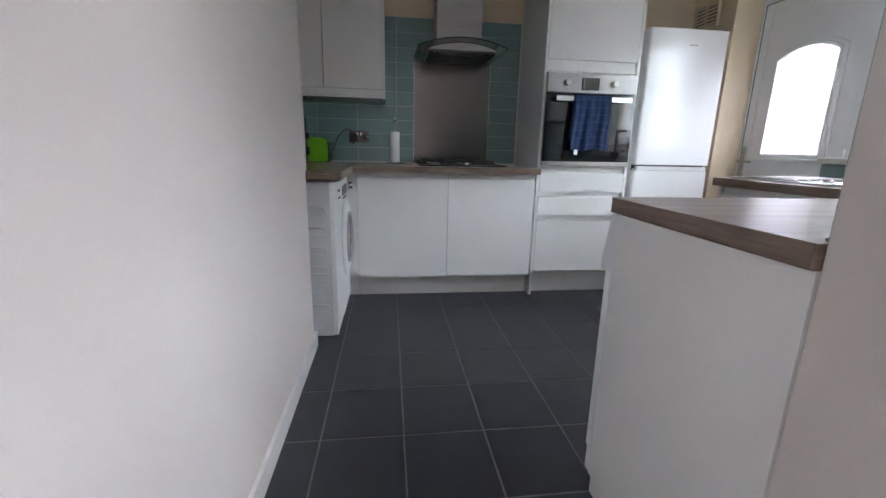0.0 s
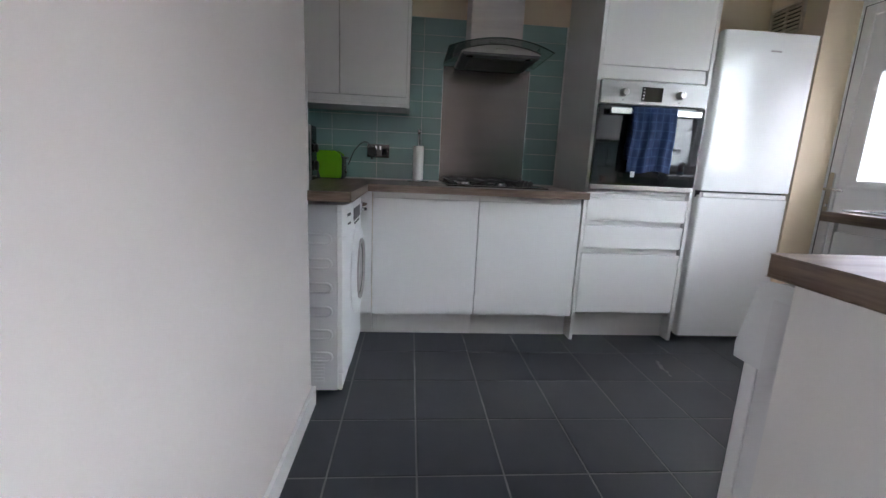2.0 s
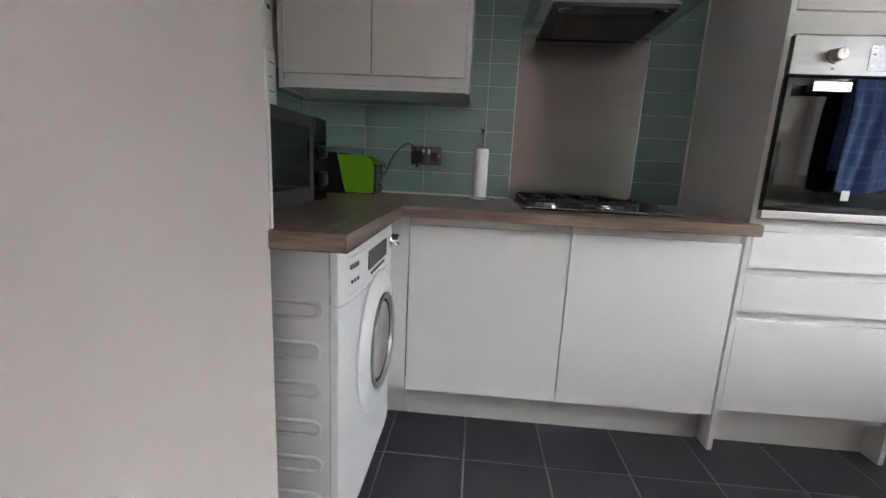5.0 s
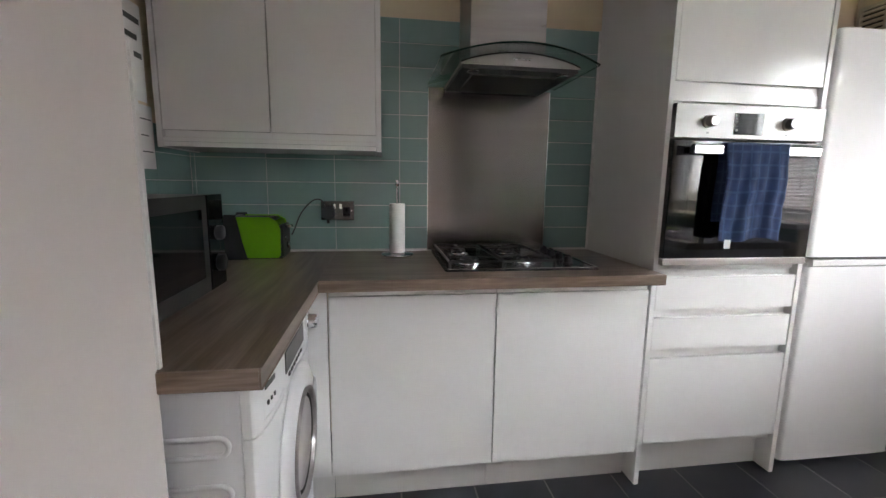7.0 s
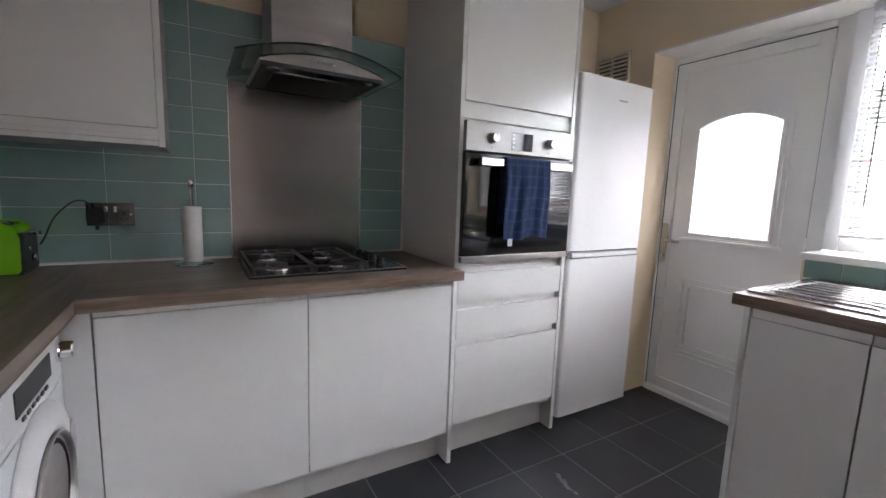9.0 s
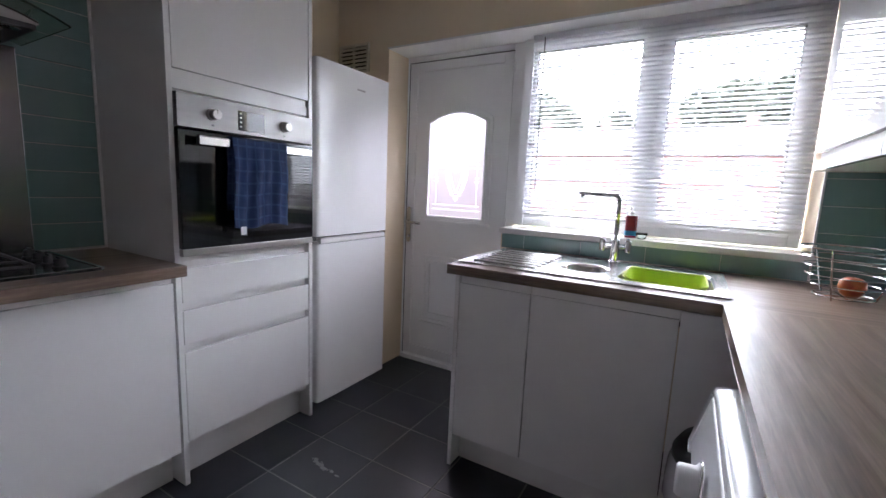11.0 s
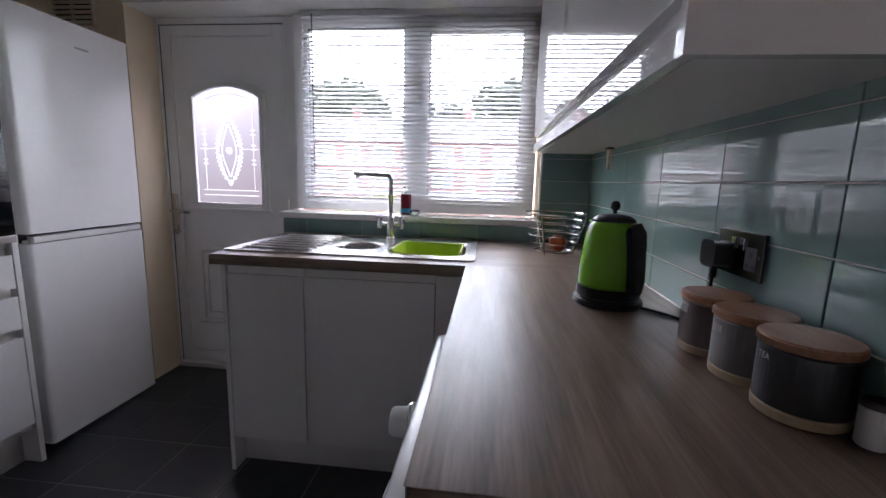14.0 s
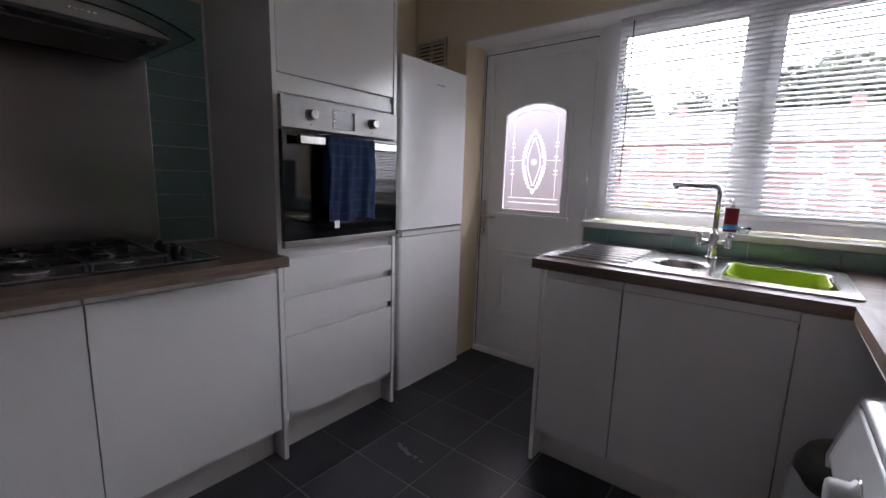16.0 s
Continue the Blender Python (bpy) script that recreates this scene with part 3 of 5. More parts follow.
for sx in (-1, 1):
    for sz in (-1, 1):
        leafline([(cy + sx * (0.004 + 0.040 * math.sin(math.pi / 2 * u) ** 1.3), cz + sz * 0.150 * (1 - u)) for u in [k / 10 for k in range(11)]], 0.0035)
        for k in range(7):
            h = 0.012 + 0.024 * k
            w = 0.080 * math.cos(h / 0.20 * math.pi / 2) ** 0.8 + 0.004
            leafline([(cy + sx * (w - 0.030 * math.sin(q / 6 * 2.2)), cz + sz * (h + 0.004 + 0.026 * q / 6)) for q in range(7)], 0.0042)
            leafline([(cy + sx * (w - 0.020), cz + sz * (h - 0.004)), (cy + sx * (w - 0.008), cz + sz * (h - 0.008)), (cy + sx * w, cz + sz * (h + 0.004))], 0.0035)
        leafline([(cy, cz + sz * 0.20), (cy + sx * 0.012, cz + sz * 0.185), (cy, cz + sz * 0.170)], 0.0045)
    for k in range(-1, 2):
        for e in (-0.012, 0.012):
            leafline([(cy + sx * 0.150 - 0.012, cz + 0.02 + k * 0.085 + e), (cy + sx * 0.150 + 0.012, cz + 0.02 + k * 0.085 + e)], 0.004)
    leafline([(cy + sx * 0.150, GZ0 + 0.07), (cy + sx * 0.150, GZ1 - 0.01)], 0.0016)
for a in range(4):
    t = math.pi * a / 4
    leafline([(cy - 0.022 * math.cos(t), cz - 0.022 * math.sin(t)), (cy + 0.022 * math.cos(t), cz + 0.022 * math.sin(t))], 0.0028)
for z in (GZ0 + 0.045, GZ0 + 0.075):
    leafline([(GY0 + 0.03, z), (GY1 - 0.03, z)], 0.003)
leafline([(GY0 + 0.02, cz + 0.01), (cy - 0.075, cz + 0.01)], 0.0016)
leafline([(GY1 - 0.02, cz + 0.01), (cy + 0.075, cz + 0.01)], 0.0016)
leafline([(GY0 + 0.035 + (GY1 - GY0 - 0.07) * u, GZ1 - 0.02 + 0.045 * math.sin(math.pi * u)) for u in [k / 12 for k in range(13)]], 0.003)
bm = bmesh.new()
for pts, r in lines:
    tube(pts, r, 6, bm)
part("etched_pattern", bm, ETCH, door_1, "clear bevelled leaf pattern").visible_shadow = False
h = part("door_handle", prism(rounded(2.795, 2.824, 0.845, 1.085, 0.012), "x", DXI - 0.012, DXI + 0.001), SINKSTEEL, door_1, "pale metal lever handle", bevel=0.002)
part("lever", tube([(DXI - 0.010, 2.808, 0.985), (DXI - 0.045, 2.806, 0.985), (DXI - 0.052, 2.795, 0.985), (DXI - 0.053, 2.74, 0.985), (DXI - 0.050, 2.692, 0.981)], 0.0095, 10), SINKSTEEL, h, smooth=True)
part("key_cylinder", disc(0.010, -0.010, (DXI - 0.011, 2.808, 0.885), "x", 16), CHROME, h, smooth=True)
for z in (0.06, 1.0, 1.9):
    part("hinge", tube([(DXI - 0.012, DY0 - 0.008, z), (DXI - 0.012, DY0 - 0.008, z + 0.07)], 0.008, 10), UPVC, door_1)

# ---- window ----
win = tagged(new("window_1"), "white plastic kitchen window in two lights behind a slatted blind", "window", kind="structure")
ORIGIN[win] = Vector((0, 0, 0))
WX0, WX1, WZ0, WZ1 = 2.625, 2.690, 1.026, RT - 0.012
WYL, WYR = 2.030, RR + 0.012
for a in ((WYL - 0.055, WYL, WZ0, WZ1), (WYR, WYR + 0.045, WZ0, WZ1), (1.325, 1.395, WZ0 + 0.05, WZ1 - 0.045), (WYR + 0.0455, WYL - 0.0555, WZ0, WZ0 + 0.05), (WYR + 0.0455, WYL - 0.0555, WZ1 - 0.045, WZ1)):
    part("window_frame", box(WX0, WX1, *a), UPVC, win, bevel=0.005)
for y0, y1, w, d in ((1.396, WYL - 0.0565, 0.022, 0.010), (WYR + 0.0465, 1.324, 0.045, -0.012)):
    z0, z1 = WZ0 + 0.051, WZ1 - 0.046
    o = [(y0, z0), (y1, z0), (y1, z1), (y0, z1)]
    i = [(y0 + w, z0 + w), (y1 - w, z0 + w), (y1 - w, z1 - w), (y0 + w, z1 - w)]
    part("sash", ring_between(i, o, "x", WX0 + d, WX1 - 0.01), UPVC, win, bevel=0.003)
    part("gasket", ring_between([(y0 + w + 0.004, z0 + w + 0.004), (y1 - w - 0.004, z0 + w + 0.004), (y1 - w - 0.004, z1 - w - 0.004), (y0 + w + 0.004, z1 - w - 0.004)], [(y0 + w + 0.0002, z0 + w + 0.0002), (y1 - w - 0.0002, z0 + w + 0.0002), (y1 - w - 0.0002, z1 - w - 0.0002), (y0 + w + 0.0002, z1 - w - 0.0002)], "x", WX0 + d + 0.006, WX1 - 0.02), BLACK, win)
    p = part("pane", box(WX0 + 0.030, WX0 + 0.034, y0 + w * 0.6, y1 - w * 0.6, z0 + w * 0.6, z1 - w * 0.6), GLASS, win)
    p.visible_shadow = False
part("casement_handle", prism(rounded(1.285, 1.305, 1.42, 1.54, 0.009), "x", WX0 - 0.028, WX0 - 0.016), HANDLE, win, bevel=0.002)
part("window_board", box(W - 0.028, WX0 + 0.002, RR - 0.012, 2.034, 0.992, 1.022), SKIRT, win, "white painted sill board", bevel=0.006)

# ---- blind ----
BLX, BY0, BY1, BZ0, BZ1 = 2.580, 0.708, 1.962, 1.092, 2.060
blind = thing("venetian_blind", (BLX, 1.34, BZ1), "white slatted window blind lowered with its slats half open", "blind")
SLAT, st_, ssh = node_mat("blind_slat")
put(ssh, (0.82, 0.815, 0.83), 0.3)
str_ = st_.nodes.new("ShaderNodeBsdfTranslucent")
str_.inputs[0].default_value = (0.80, 0.82, 0.86, 1)
smx = st_.nodes.new("ShaderNodeMixShader")
smx.inputs[0].default_value = 0.32
st_.links.new(ssh.outputs[0], smx.inputs[1])
st_.links.new(str_.outputs[0], smx.inputs[2])
st_.links.new(smx.outputs[0], st_.nodes["Material Output"].inputs["Surface"])
part("headrail", box(BLX - 0.014, BLX + 0.014, BY0, BY1, BZ1 - 0.028, BZ1), SLAT, blind, bevel=0.002)
part("bottom_rail", box(BLX - 0.013, BLX + 0.013, BY0, BY1, BZ0, BZ0 + 0.014), UPVC, blind, bevel=0.003)
bm = bmesh.new()
tilt = radians(36)
prof = [(-0.0125, 0), (-0.006, 0.0015), (0, 0.002), (0.006, 0.0015), (0.0125, 0)]
prof = [(u * math.cos(tilt) - v * math.sin(tilt), u * math.sin(tilt) + v * math.cos(tilt)) for u, v in prof]
prof += [(u, v - 0.0007) for u, v in prof[::-1]]
slat_me = bpy.data.meshes.new("slat")
bm = prism(prof, "y", BY0 + 0.002, BY1 - 0.002)
bmesh.ops.translate(bm, verts=bm.verts, vec=(0, -1.34, 0))
bmesh.ops.recalc_face_normals(bm, faces=bm.faces)
bm.to_mesh(slat_me)
bm.free()
slat_me.materials.append(SLAT)
NS = 42
for k in range(NS):
    ob = new("slat", slat_me)
    ob.parent = blind
    ob.location = (0, 0, BZ0 + 0.030 + k * (BZ1 - BZ0 - 0.068) / (NS - 1) - BZ1)
    ob.rotation_euler = (0.0, random.uniform(-0.05, 0.05), 0)
for y in (0.80, 1.15, 1.55, 1.88):
    for dx in (-0.0135, 0.0135):
        part("ladder_cord", tube([(BLX + dx, y, BZ0 + 0.01), (BLX + dx, y, BZ1 - 0.02)], 0.0006, 5), SLAT, blind)
part("tilt_wand", tube([(BLX - 0.020, 1.895, BZ1 - 0.02), (BLX - 0.021, 1.893, 1.23)], 0.003, 6), DARKGREY, blind, "thin grey plastic wand")

# ---- air vent ----
u = thing("air_vent", (W, 3.13, 2.03), "cream plastic louvred wall vent above the fridge", "vent")
VM = surface("vent_plastic", (0.62, 0.54, 0.42), (0.66, 0.58, 0.46), 0.4, bump=0.02)
part("frame", ring_between([(3.02, 1.955), (3.24, 1.955), (3.24, 2.105), (3.02, 2.105)], [(3.005, 1.94), (3.255, 1.94), (3.255, 2.12), (3.005, 2.12)], "x", W - 0.022, W - 0.001), VM, u, bevel=0.003)
# near-black sheet paints the shade behind the louvres
part("backing", box(W - 0.006, W - 0.001, 3.0205, 3.2395, 1.9555, 2.1045), SHADOWGAP, u)
for k in range(6):
    part("louvre", box(W - 0.020, W - 0.0065, 3.0205, 3.2395, 1.962 + k * 0.0245, 1.974 + k * 0.0245), VM, u)
part("divider", box(W - 0.021, W - 0.0065, 3.125, 3.135, 1.9555, 2.1045), VM, u)

# ---- oven ----
PANELSTEEL = surface("oven_panel_steel", (0.25, 0.243, 0.236), (0.29, 0.282, 0.275), 0.42, 1.0, scale=3, fine=60, bump=0.05, stretch=(1, 1, 12), spread=0.04)
u = thing("oven", ((TX0 + TX1) / 2, F, 0.94), "built-in single oven with a black glass door and steel panel", "oven")
OX0, OX1, OY = 1.092, 1.710, F - 0.024
part("control_panel", box(OX0, OX1, OY, OY + 0.045, 1.402, 1.522), PANELSTEEL, u, bevel=0.003)
part("body", box(OX0 + 0.012, OX1 - 0.012, OY + 0.046, B - 0.06, 0.95, 1.5), DARKGREY, u)
d = part("oven_door", box(OX0, OX1, OY - 0.001, OY + 0.040, 0.958, 1.394), BLACKGLASS, u, bevel=0.003)
part("door_trim", box(OX0, OX1, OY - 0.001, OY + 0.03, 0.930, 0.956), STEEL, d, bevel=0.003)
part("inner_window", box(OX0 + 0.075, OX1 - 0.075, OY - 0.0018, OY + 0.002, 1.03, 1.33), BLACKGLASS, d)
part("handle", prism([(OY - 0.048, 1.343), (OY - 0.048, 1.372), (OY - 0.044, 1.376), (OY - 0.034, 1.376), (OY - 0.030, 1.372), (OY - 0.030, 1.343)], "x", OX0 + 0.05, OX1 - 0.05), SINKSTEEL, d, "pale metal bar handle", bevel=0.002)
for x in (OX0 + 0.065, OX1 - 0.085):
    part("handle_bracket", box(x, x + 0.02, OY - 0.031, OY + 0.001, 1.348, 1.370), BLACK, d, bevel=0.002)
for x in (1.222, 1.548):
    k = part("knob", lathe([(0.024, 0), (0.024, -0.006), (0.019, -0.008), (0.0185, -0.030), (0.016, -0.033)], (x, OY - 0.0005, 1.460), "y", 28), STEEL, u, "round steel control knob", smooth=False)
    part("knob_marker", box(x - 0.001, x + 0.001, OY - 0.0345, OY - 0.033, 1.462, 1.476), BLACK, k)
    part("knob_icon", box(x - 0.005, x + 0.005, OY - 0.0012, OY, 1.418, 1.424), DARKGREY, u)
part("display", box(1.326, 1.446, OY - 0.002, OY + 0.003, 1.418, 1.494), BLACKGLASS, u)
for k in range(4):
    part("display_mark", box(1.334, 1.342, OY - 0.0026, OY - 0.0019, 1.430 + k * 0.017, 1.436 + k * 0.017), SKIRT, u)

# ---- towel over the oven handle ----
TOWEL = surface("navy_towel", (0.010, 0.023, 0.070), (0.016, 0.034, 0.098), 0.95, scale=18, fine=260, bump=0.6)
TLINE = surface("towel_check", (0.019, 0.042, 0.108), (0.027, 0.054, 0.13), 0.95, scale=18, fine=260, bump=0.4)
u = thing("tea_towel", (1.39, OY - 0.05, 1.38), "navy blue checked tea towel hanging over the oven handle", "towel")


def cloth(front):
    bm = bmesh.new()
    nx, nz = 40, 44
    x0, x1 = 1.262, 1.514
    rows = []
    for j in range(nz + 1):
        v = j / nz
        row = []
        for i in range(nx + 1):
            s = i / nx
            fold = 0.005 * math.sin(s * 15 + 0.8 + 1.2 * v) + 0.003 * math.sin(s * 31 + 3 * v) + 0.006 * noise.noise(Vector((s * 6, v * 7, 2.0)))
            z = 1.3805 - v * (0.345 + 0.008 * math.sin(s * 7))
            y = OY - 0.054 - (fold + 0.005) * min(v * 3, 1) if front else OY - 0.020
            row.append(bm.verts.new((x0 + (x1 - x0) * s + 0.004 * math.sin(v * 6) * v + 0.006 * v * (s - 0.5), y, z if front else 1.3805 - v * 0.28)))
        rows.append(row)
    for j in range(nz):
        for i in range(nx):
            f = bm.faces.new((rows[j][i], rows[j + 1][i], rows[j + 1][i + 1], rows[j][i + 1]))
            f.material_index = 1 if (i % 6 == 3 or j % 6 == 3) else 0
    return bm


f = part("front_fall", cloth(True), [TOWEL, TLINE], u, smooth=True)
b = part("back_fall", cloth(False), [TOWEL, TLINE], u, smooth=True)
for ob, th in ((f, 0.003), (b, 0.003)):
    md = ob.modifiers.new("thick", "SOLIDIFY")
    md.thickness, md.offset = th, 0
part("fold_over", prism([(OY - 0.0555, 1.378), (OY - 0.054, 1.383), (OY - 0.045, 1.3855), (OY - 0.030, 1.3855), (OY - 0.021, 1.383), (OY - 0.0185, 1.378), (OY - 0.0215, 1.378), (OY - 0.030, 1.381), (OY - 0.045, 1.381), (OY - 0.0525, 1.378)], "x", 1.262, 1.514), TOWEL, u, smooth=True)
part("care_tag", box(1.284, 1.308, OY - 0.066, OY - 0.064, 1.005, 1.037), SKIRT, u, "small white care tag")

# ---- splashback, hood, hob ----
u = thing("splashback", (0.545, B, 0.92), "brushed stainless steel splashback behind the hob", "splashback")
part("sheet", box(0.262, 0.832, B - 0.014, B - 0.0105, TOP + 0.003, 1.655), SPLASHSTEEL, u)
part("edge_trim", box(0.2595, 0.2615, B - 0.0145, B - 0.0102, TOP + 0.003, 1.655), CHROME, u)
part("edge_trim", box(0.8325, 0.8345, B - 0.0145, B - 0.0102, TOP + 0.003, 1.655), CHROME, u)
u = thing("cooker_hood", (0.545, B - 0.2, 1.65), "stainless steel chimney cooker hood with a curved glass canopy", "cooker hood")
part("chimney", box(0.398, 0.708, 3.020, B - 0.0155, 1.70, CEIL - 0.003), STEEL, u, bevel=0.003)
part("chimney_cover", box(0.403, 0.703, 3.025, B - 0.016, 2.05, CEIL - 0.004), STEEL, u)
HX = 0.554


def canopy_z(x):
    return 1.708 - 0.045 * ((x - HX) / 0.297) ** 2


bm = bmesh.new()
rows = []
for i in range(25):
    s = -1 + 2 * i / 24
    x = HX + 0.297 * s
    yf = 2.785 + 0.055 * s * s
    rows.append([bm.verts.new((x, y, canopy_z(x) + dz)) for y, dz in ((yf, 0), (B - 0.016, 0), (B - 0.016, 0.006), (yf, 0.006))])
for a, b in zip(rows, rows[1:]):
    for k in range(4):
        bm.faces.new((a[k], a[(k + 1) % 4], b[(k + 1) % 4], b[k]))
bm.faces.new(rows[0])
bm.faces.new(rows[-1][::-1])
c = part("glass_canopy", bm, HOODGLASS, u, "greenish curved glass canopy")
bm = tube([(HX + 0.297 * s, 2.782 + 0.055 * s * s, canopy_z(HX + 0.297 * s) + 0.003) for s in [-1 + k / 12 for k in range(25)]], 0.003, 6)
part("canopy_edge", bm, surface("glass_edge", (0.02, 0.05, 0.04), (0.03, 0.06, 0.05), 0.2, bump=0), c, smooth=True)
# steel body under the glass: its top follows the curve
bx0, bx1 = HX - 0.222, HX + 0.222
loop = [(bx0, 1.648), (bx1, 1.648)] + [(bx1 + (bx0 - bx1) * k / 16, min(canopy_z(bx1 + (bx0 - bx1) * k / 16) - 0.0015, 1.648 + 0.004 + 0.040 * math.sin(math.pi * k / 16) ** 0.8)) for k in range(17)]
part("fascia", prism(loop, "y", 2.842, 2.862), STEEL, u, bevel=0.001)
part("fascia_edge", tube([(bx0 + (bx1 - bx0) * k / 16, 2.841, 1.6535 + 0.040 * math.sin(math.pi * k / 16) ** 0.8) for k in range(17)], 0.0028, 6), BLACK, u, smooth=True)
part("housing", prism([(bx0, 1.6485), (bx1, 1.6485), (bx1, 1.656), (HX + 0.1, 1.686), (HX - 0.1, 1.686), (bx0, 1.656)], "y", 2.8625, B - 0.016), STEEL, u, bevel=0.001)
part("underside", box(bx0 + 0.004, bx1 - 0.004, 2.848, B - 0.03, 1.634, 1.6478), DARKGREY, u, bevel=0.001)
part("grease_filter", box(HX - 0.165, HX + 0.165, 2.92, B - 0.09, 1.628, 1.6338), surface("filter_mesh", (0.09, 0.085, 0.08), (0.14, 0.13, 0.12), 0.4, 0.9, scale=20, fine=400, bump=0.8), u, "metal mesh grease filter")
for k in range(5):
    part("button", disc(0.0045, -0.004, (HX - 0.028 + k * 0.014, 2.8418, 1.670), "y", 14, lip=0.001), CHROME, u, smooth=True)
for x in (HX - 0.17, HX + 0.17):
    part("hood_lamp", disc(0.024, -0.004, (x, 2.885, 1.6338), "z", 20), SINKSTEEL, u, smooth=True)

u = thing("gas_hob", (0.57, 3.0, TOP), "black and steel four-burner gas hob set in the worktop", "hob")
HX0, HX1, HY0, HY1 = 0.278, 0.868, 2.768, 3.232
part("tray", prism(rounded(HX0, HX1, HY0, HY1, 0.012), "z", TOP + 0.0005, TOP + 0.008), HOBDARK, u, bevel=0.003)
part("rim", ring_between(rounded(HX0 + 0.012, HX1 - 0.012, HY0 + 0.012, HY1 - 0.012, 0.01), rounded(HX0 + 0.002, HX1 - 0.002, HY0 + 0.002, HY1 - 0.002, 0.01), "z", TOP + 0.008, TOP + 0.0105), SINKSTEEL, u)
for x, y, r in ((0.385, 2.885, 0.042), (0.385, 3.120, 0.036), (0.605, 2.885, 0.030), (0.605, 3.120, 0.042)):
    bn = part("burner", lathe([(r + 0.012, 0), (r + 0.012, 0.004), (r, 0.006), (r, 0.014), (r - 0.004, 0.016)], (x, y, TOP + 0.0085), "z", 28), CHROME, u, "gas burner with a black cap")
    part("burner_cap", lathe([(r - 0.008, 0), (r - 0.006, 0.004), (r - 0.010, 0.008)], (x, y, TOP + 0.0247), "z", 24), IRON, bn)
for gx0, gx1 in ((0.292, 0.492), (0.500, 0.700)):
    g = part("pan_support", tube([(gx0, 2.785, TOP + 0.034), (gx1, 2.785, TOP + 0.034), (gx1, 3.215, TOP + 0.034), (gx0, 3.215, TOP + 0.034)], 0.005, 6, closed=True), IRON, u, "cast iron pan support")
    cx = (gx0 + gx1) / 2 - 0.006
    for y in (2.885, 3.120):
        for dx, dy in ((1, 0), (-1, 0), (0, 1), (0, -1)):
            part("finger", tube([(cx + dx * 0.096, y + dy * 0.10, TOP + 0.034), (cx + dx * 0.028, y + dy * 0.028, TOP + 0.037)], 0.0045, 6), IRON, g)
    for x in (gx0 + 0.003, gx1 - 0.003):
        for y in (2.79, 3.21):
            part("foot", tube([(x, y, TOP + 0.0083), (x, y, TOP + 0.034)], 0.0055, 6), IRON, g)
for k in range(4):
    y = 2.86 + k * 0.088
    kn = part("knob", lathe([(0.020, 0), (0.020, 0.004), (0.0165, 0.006), (0.0155, 0.026), (0.013, 0.028)], (0.782, y, TOP + 0.0085), "z", 22), BLACK, u, "black plastic control knob")
    part("knob_grip", box(0.7775, 0.7865, y - 0.0155, y + 0.0155, TOP + 0.0335, TOP + 0.0425), BLACK, kn, bevel=0.002)


PLATE = surface("socket_plate", (0.12, 0.115, 0.11), (0.15, 0.145, 0.14), 0.24, 1.0, bump=0.02)
# ---- sockets ----
def double_socket(at, normal, label, plug_first=True):
    """Brushed metal double socket: built flat on a wall that faces along normal."""
    u = thing("wall_socket", at, label, "socket", "wall sockets")
    x, y, z = at
    s = 1 if normal == "+y" else -1

    def bx(a0, a1, d0, d1, z0, z1):
        p, q = sorted((y + s * d0, y + s * d1))
        return box(x + a0, x + a1, p, q, z + z0, z + z1)
    part("plate", bx(-0.073, 0.073, 0.001, 0.008, -0.043, 0.043), PLATE, u, bevel=0.002)
    for k in (-1, 1):
        part("rocker_switch", bx(k * 0.014 - 0.006, k * 0.014 + 0.006, 0.0082, 0.0115, 0.008, 0.030), CHROME, u, bevel=0.001)
        if (k == -1) != plug_first:
            for a0, a1, z0, z1 in ((-0.005, 0.005, -0.004, 0.010), (-0.013, -0.005, -0.021, -0.015), (0.005, 0.013, -0.021, -0.015)):
                part("pin_slot", bx(k * 0.040 + a0, k * 0.040 + a1, 0.0081, 0.0088, z0, z1), BLACK, u)
            part("insert", bx(k * 0.040 - 0.017, k * 0.040 + 0.017, 0.0079, 0.0083, -0.027, 0.016), DARKGREY, u)
    for k in (-1, 1):
        part("screw", disc(0.003, s * 0.001, (x + k * 0.062, y + s * 0.0082, z), "y", 10, lip=0.0003), CHROME, u)
    return u


def cable(name, pts, r, label, mat=None):
    """A bending lead, as a thing of its own."""
    P = [Vector(p) for p in pts]
    out = []
    for i in range(len(P) - 1):
        a, b, c, d = P[max(i - 1, 0)], P[i], P[i + 1], P[min(i + 2, len(P) - 1)]
        for k in range(8):
            t = k / 8
            out.append(0.5 * ((2 * b) + (c - a) * t + (2 * a - 5 * b + 4 * c - d) * t * t + (3 * b - a - 3 * c + d) * t ** 3))
    out.append(P[-1])
    u = thing(name, pts[0], label, "cable")
    part("lead", tube(out, r, 8), mat or BLACK, u, smooth=True)
    return u


def plug_on(at, s):
    u = thing("plug", at, "black moulded mains plug pushed into the socket", "plug", "plugs")
    x, y, z = at
    p, q = sorted((y, y + s * 0.034))
    part("body", prism(rounded(x - 0.024, x + 0.024, z - 0.024, z + 0.022, 0.010), "y", p, q), BLACK, u, bevel=0.004)
    part("sleeve", tube([(x, y + s * 0.018, z - 0.023), (x, y + s * 0.018, z - 0.050)], 0.0065, 10), BLACK, u, smooth=True)


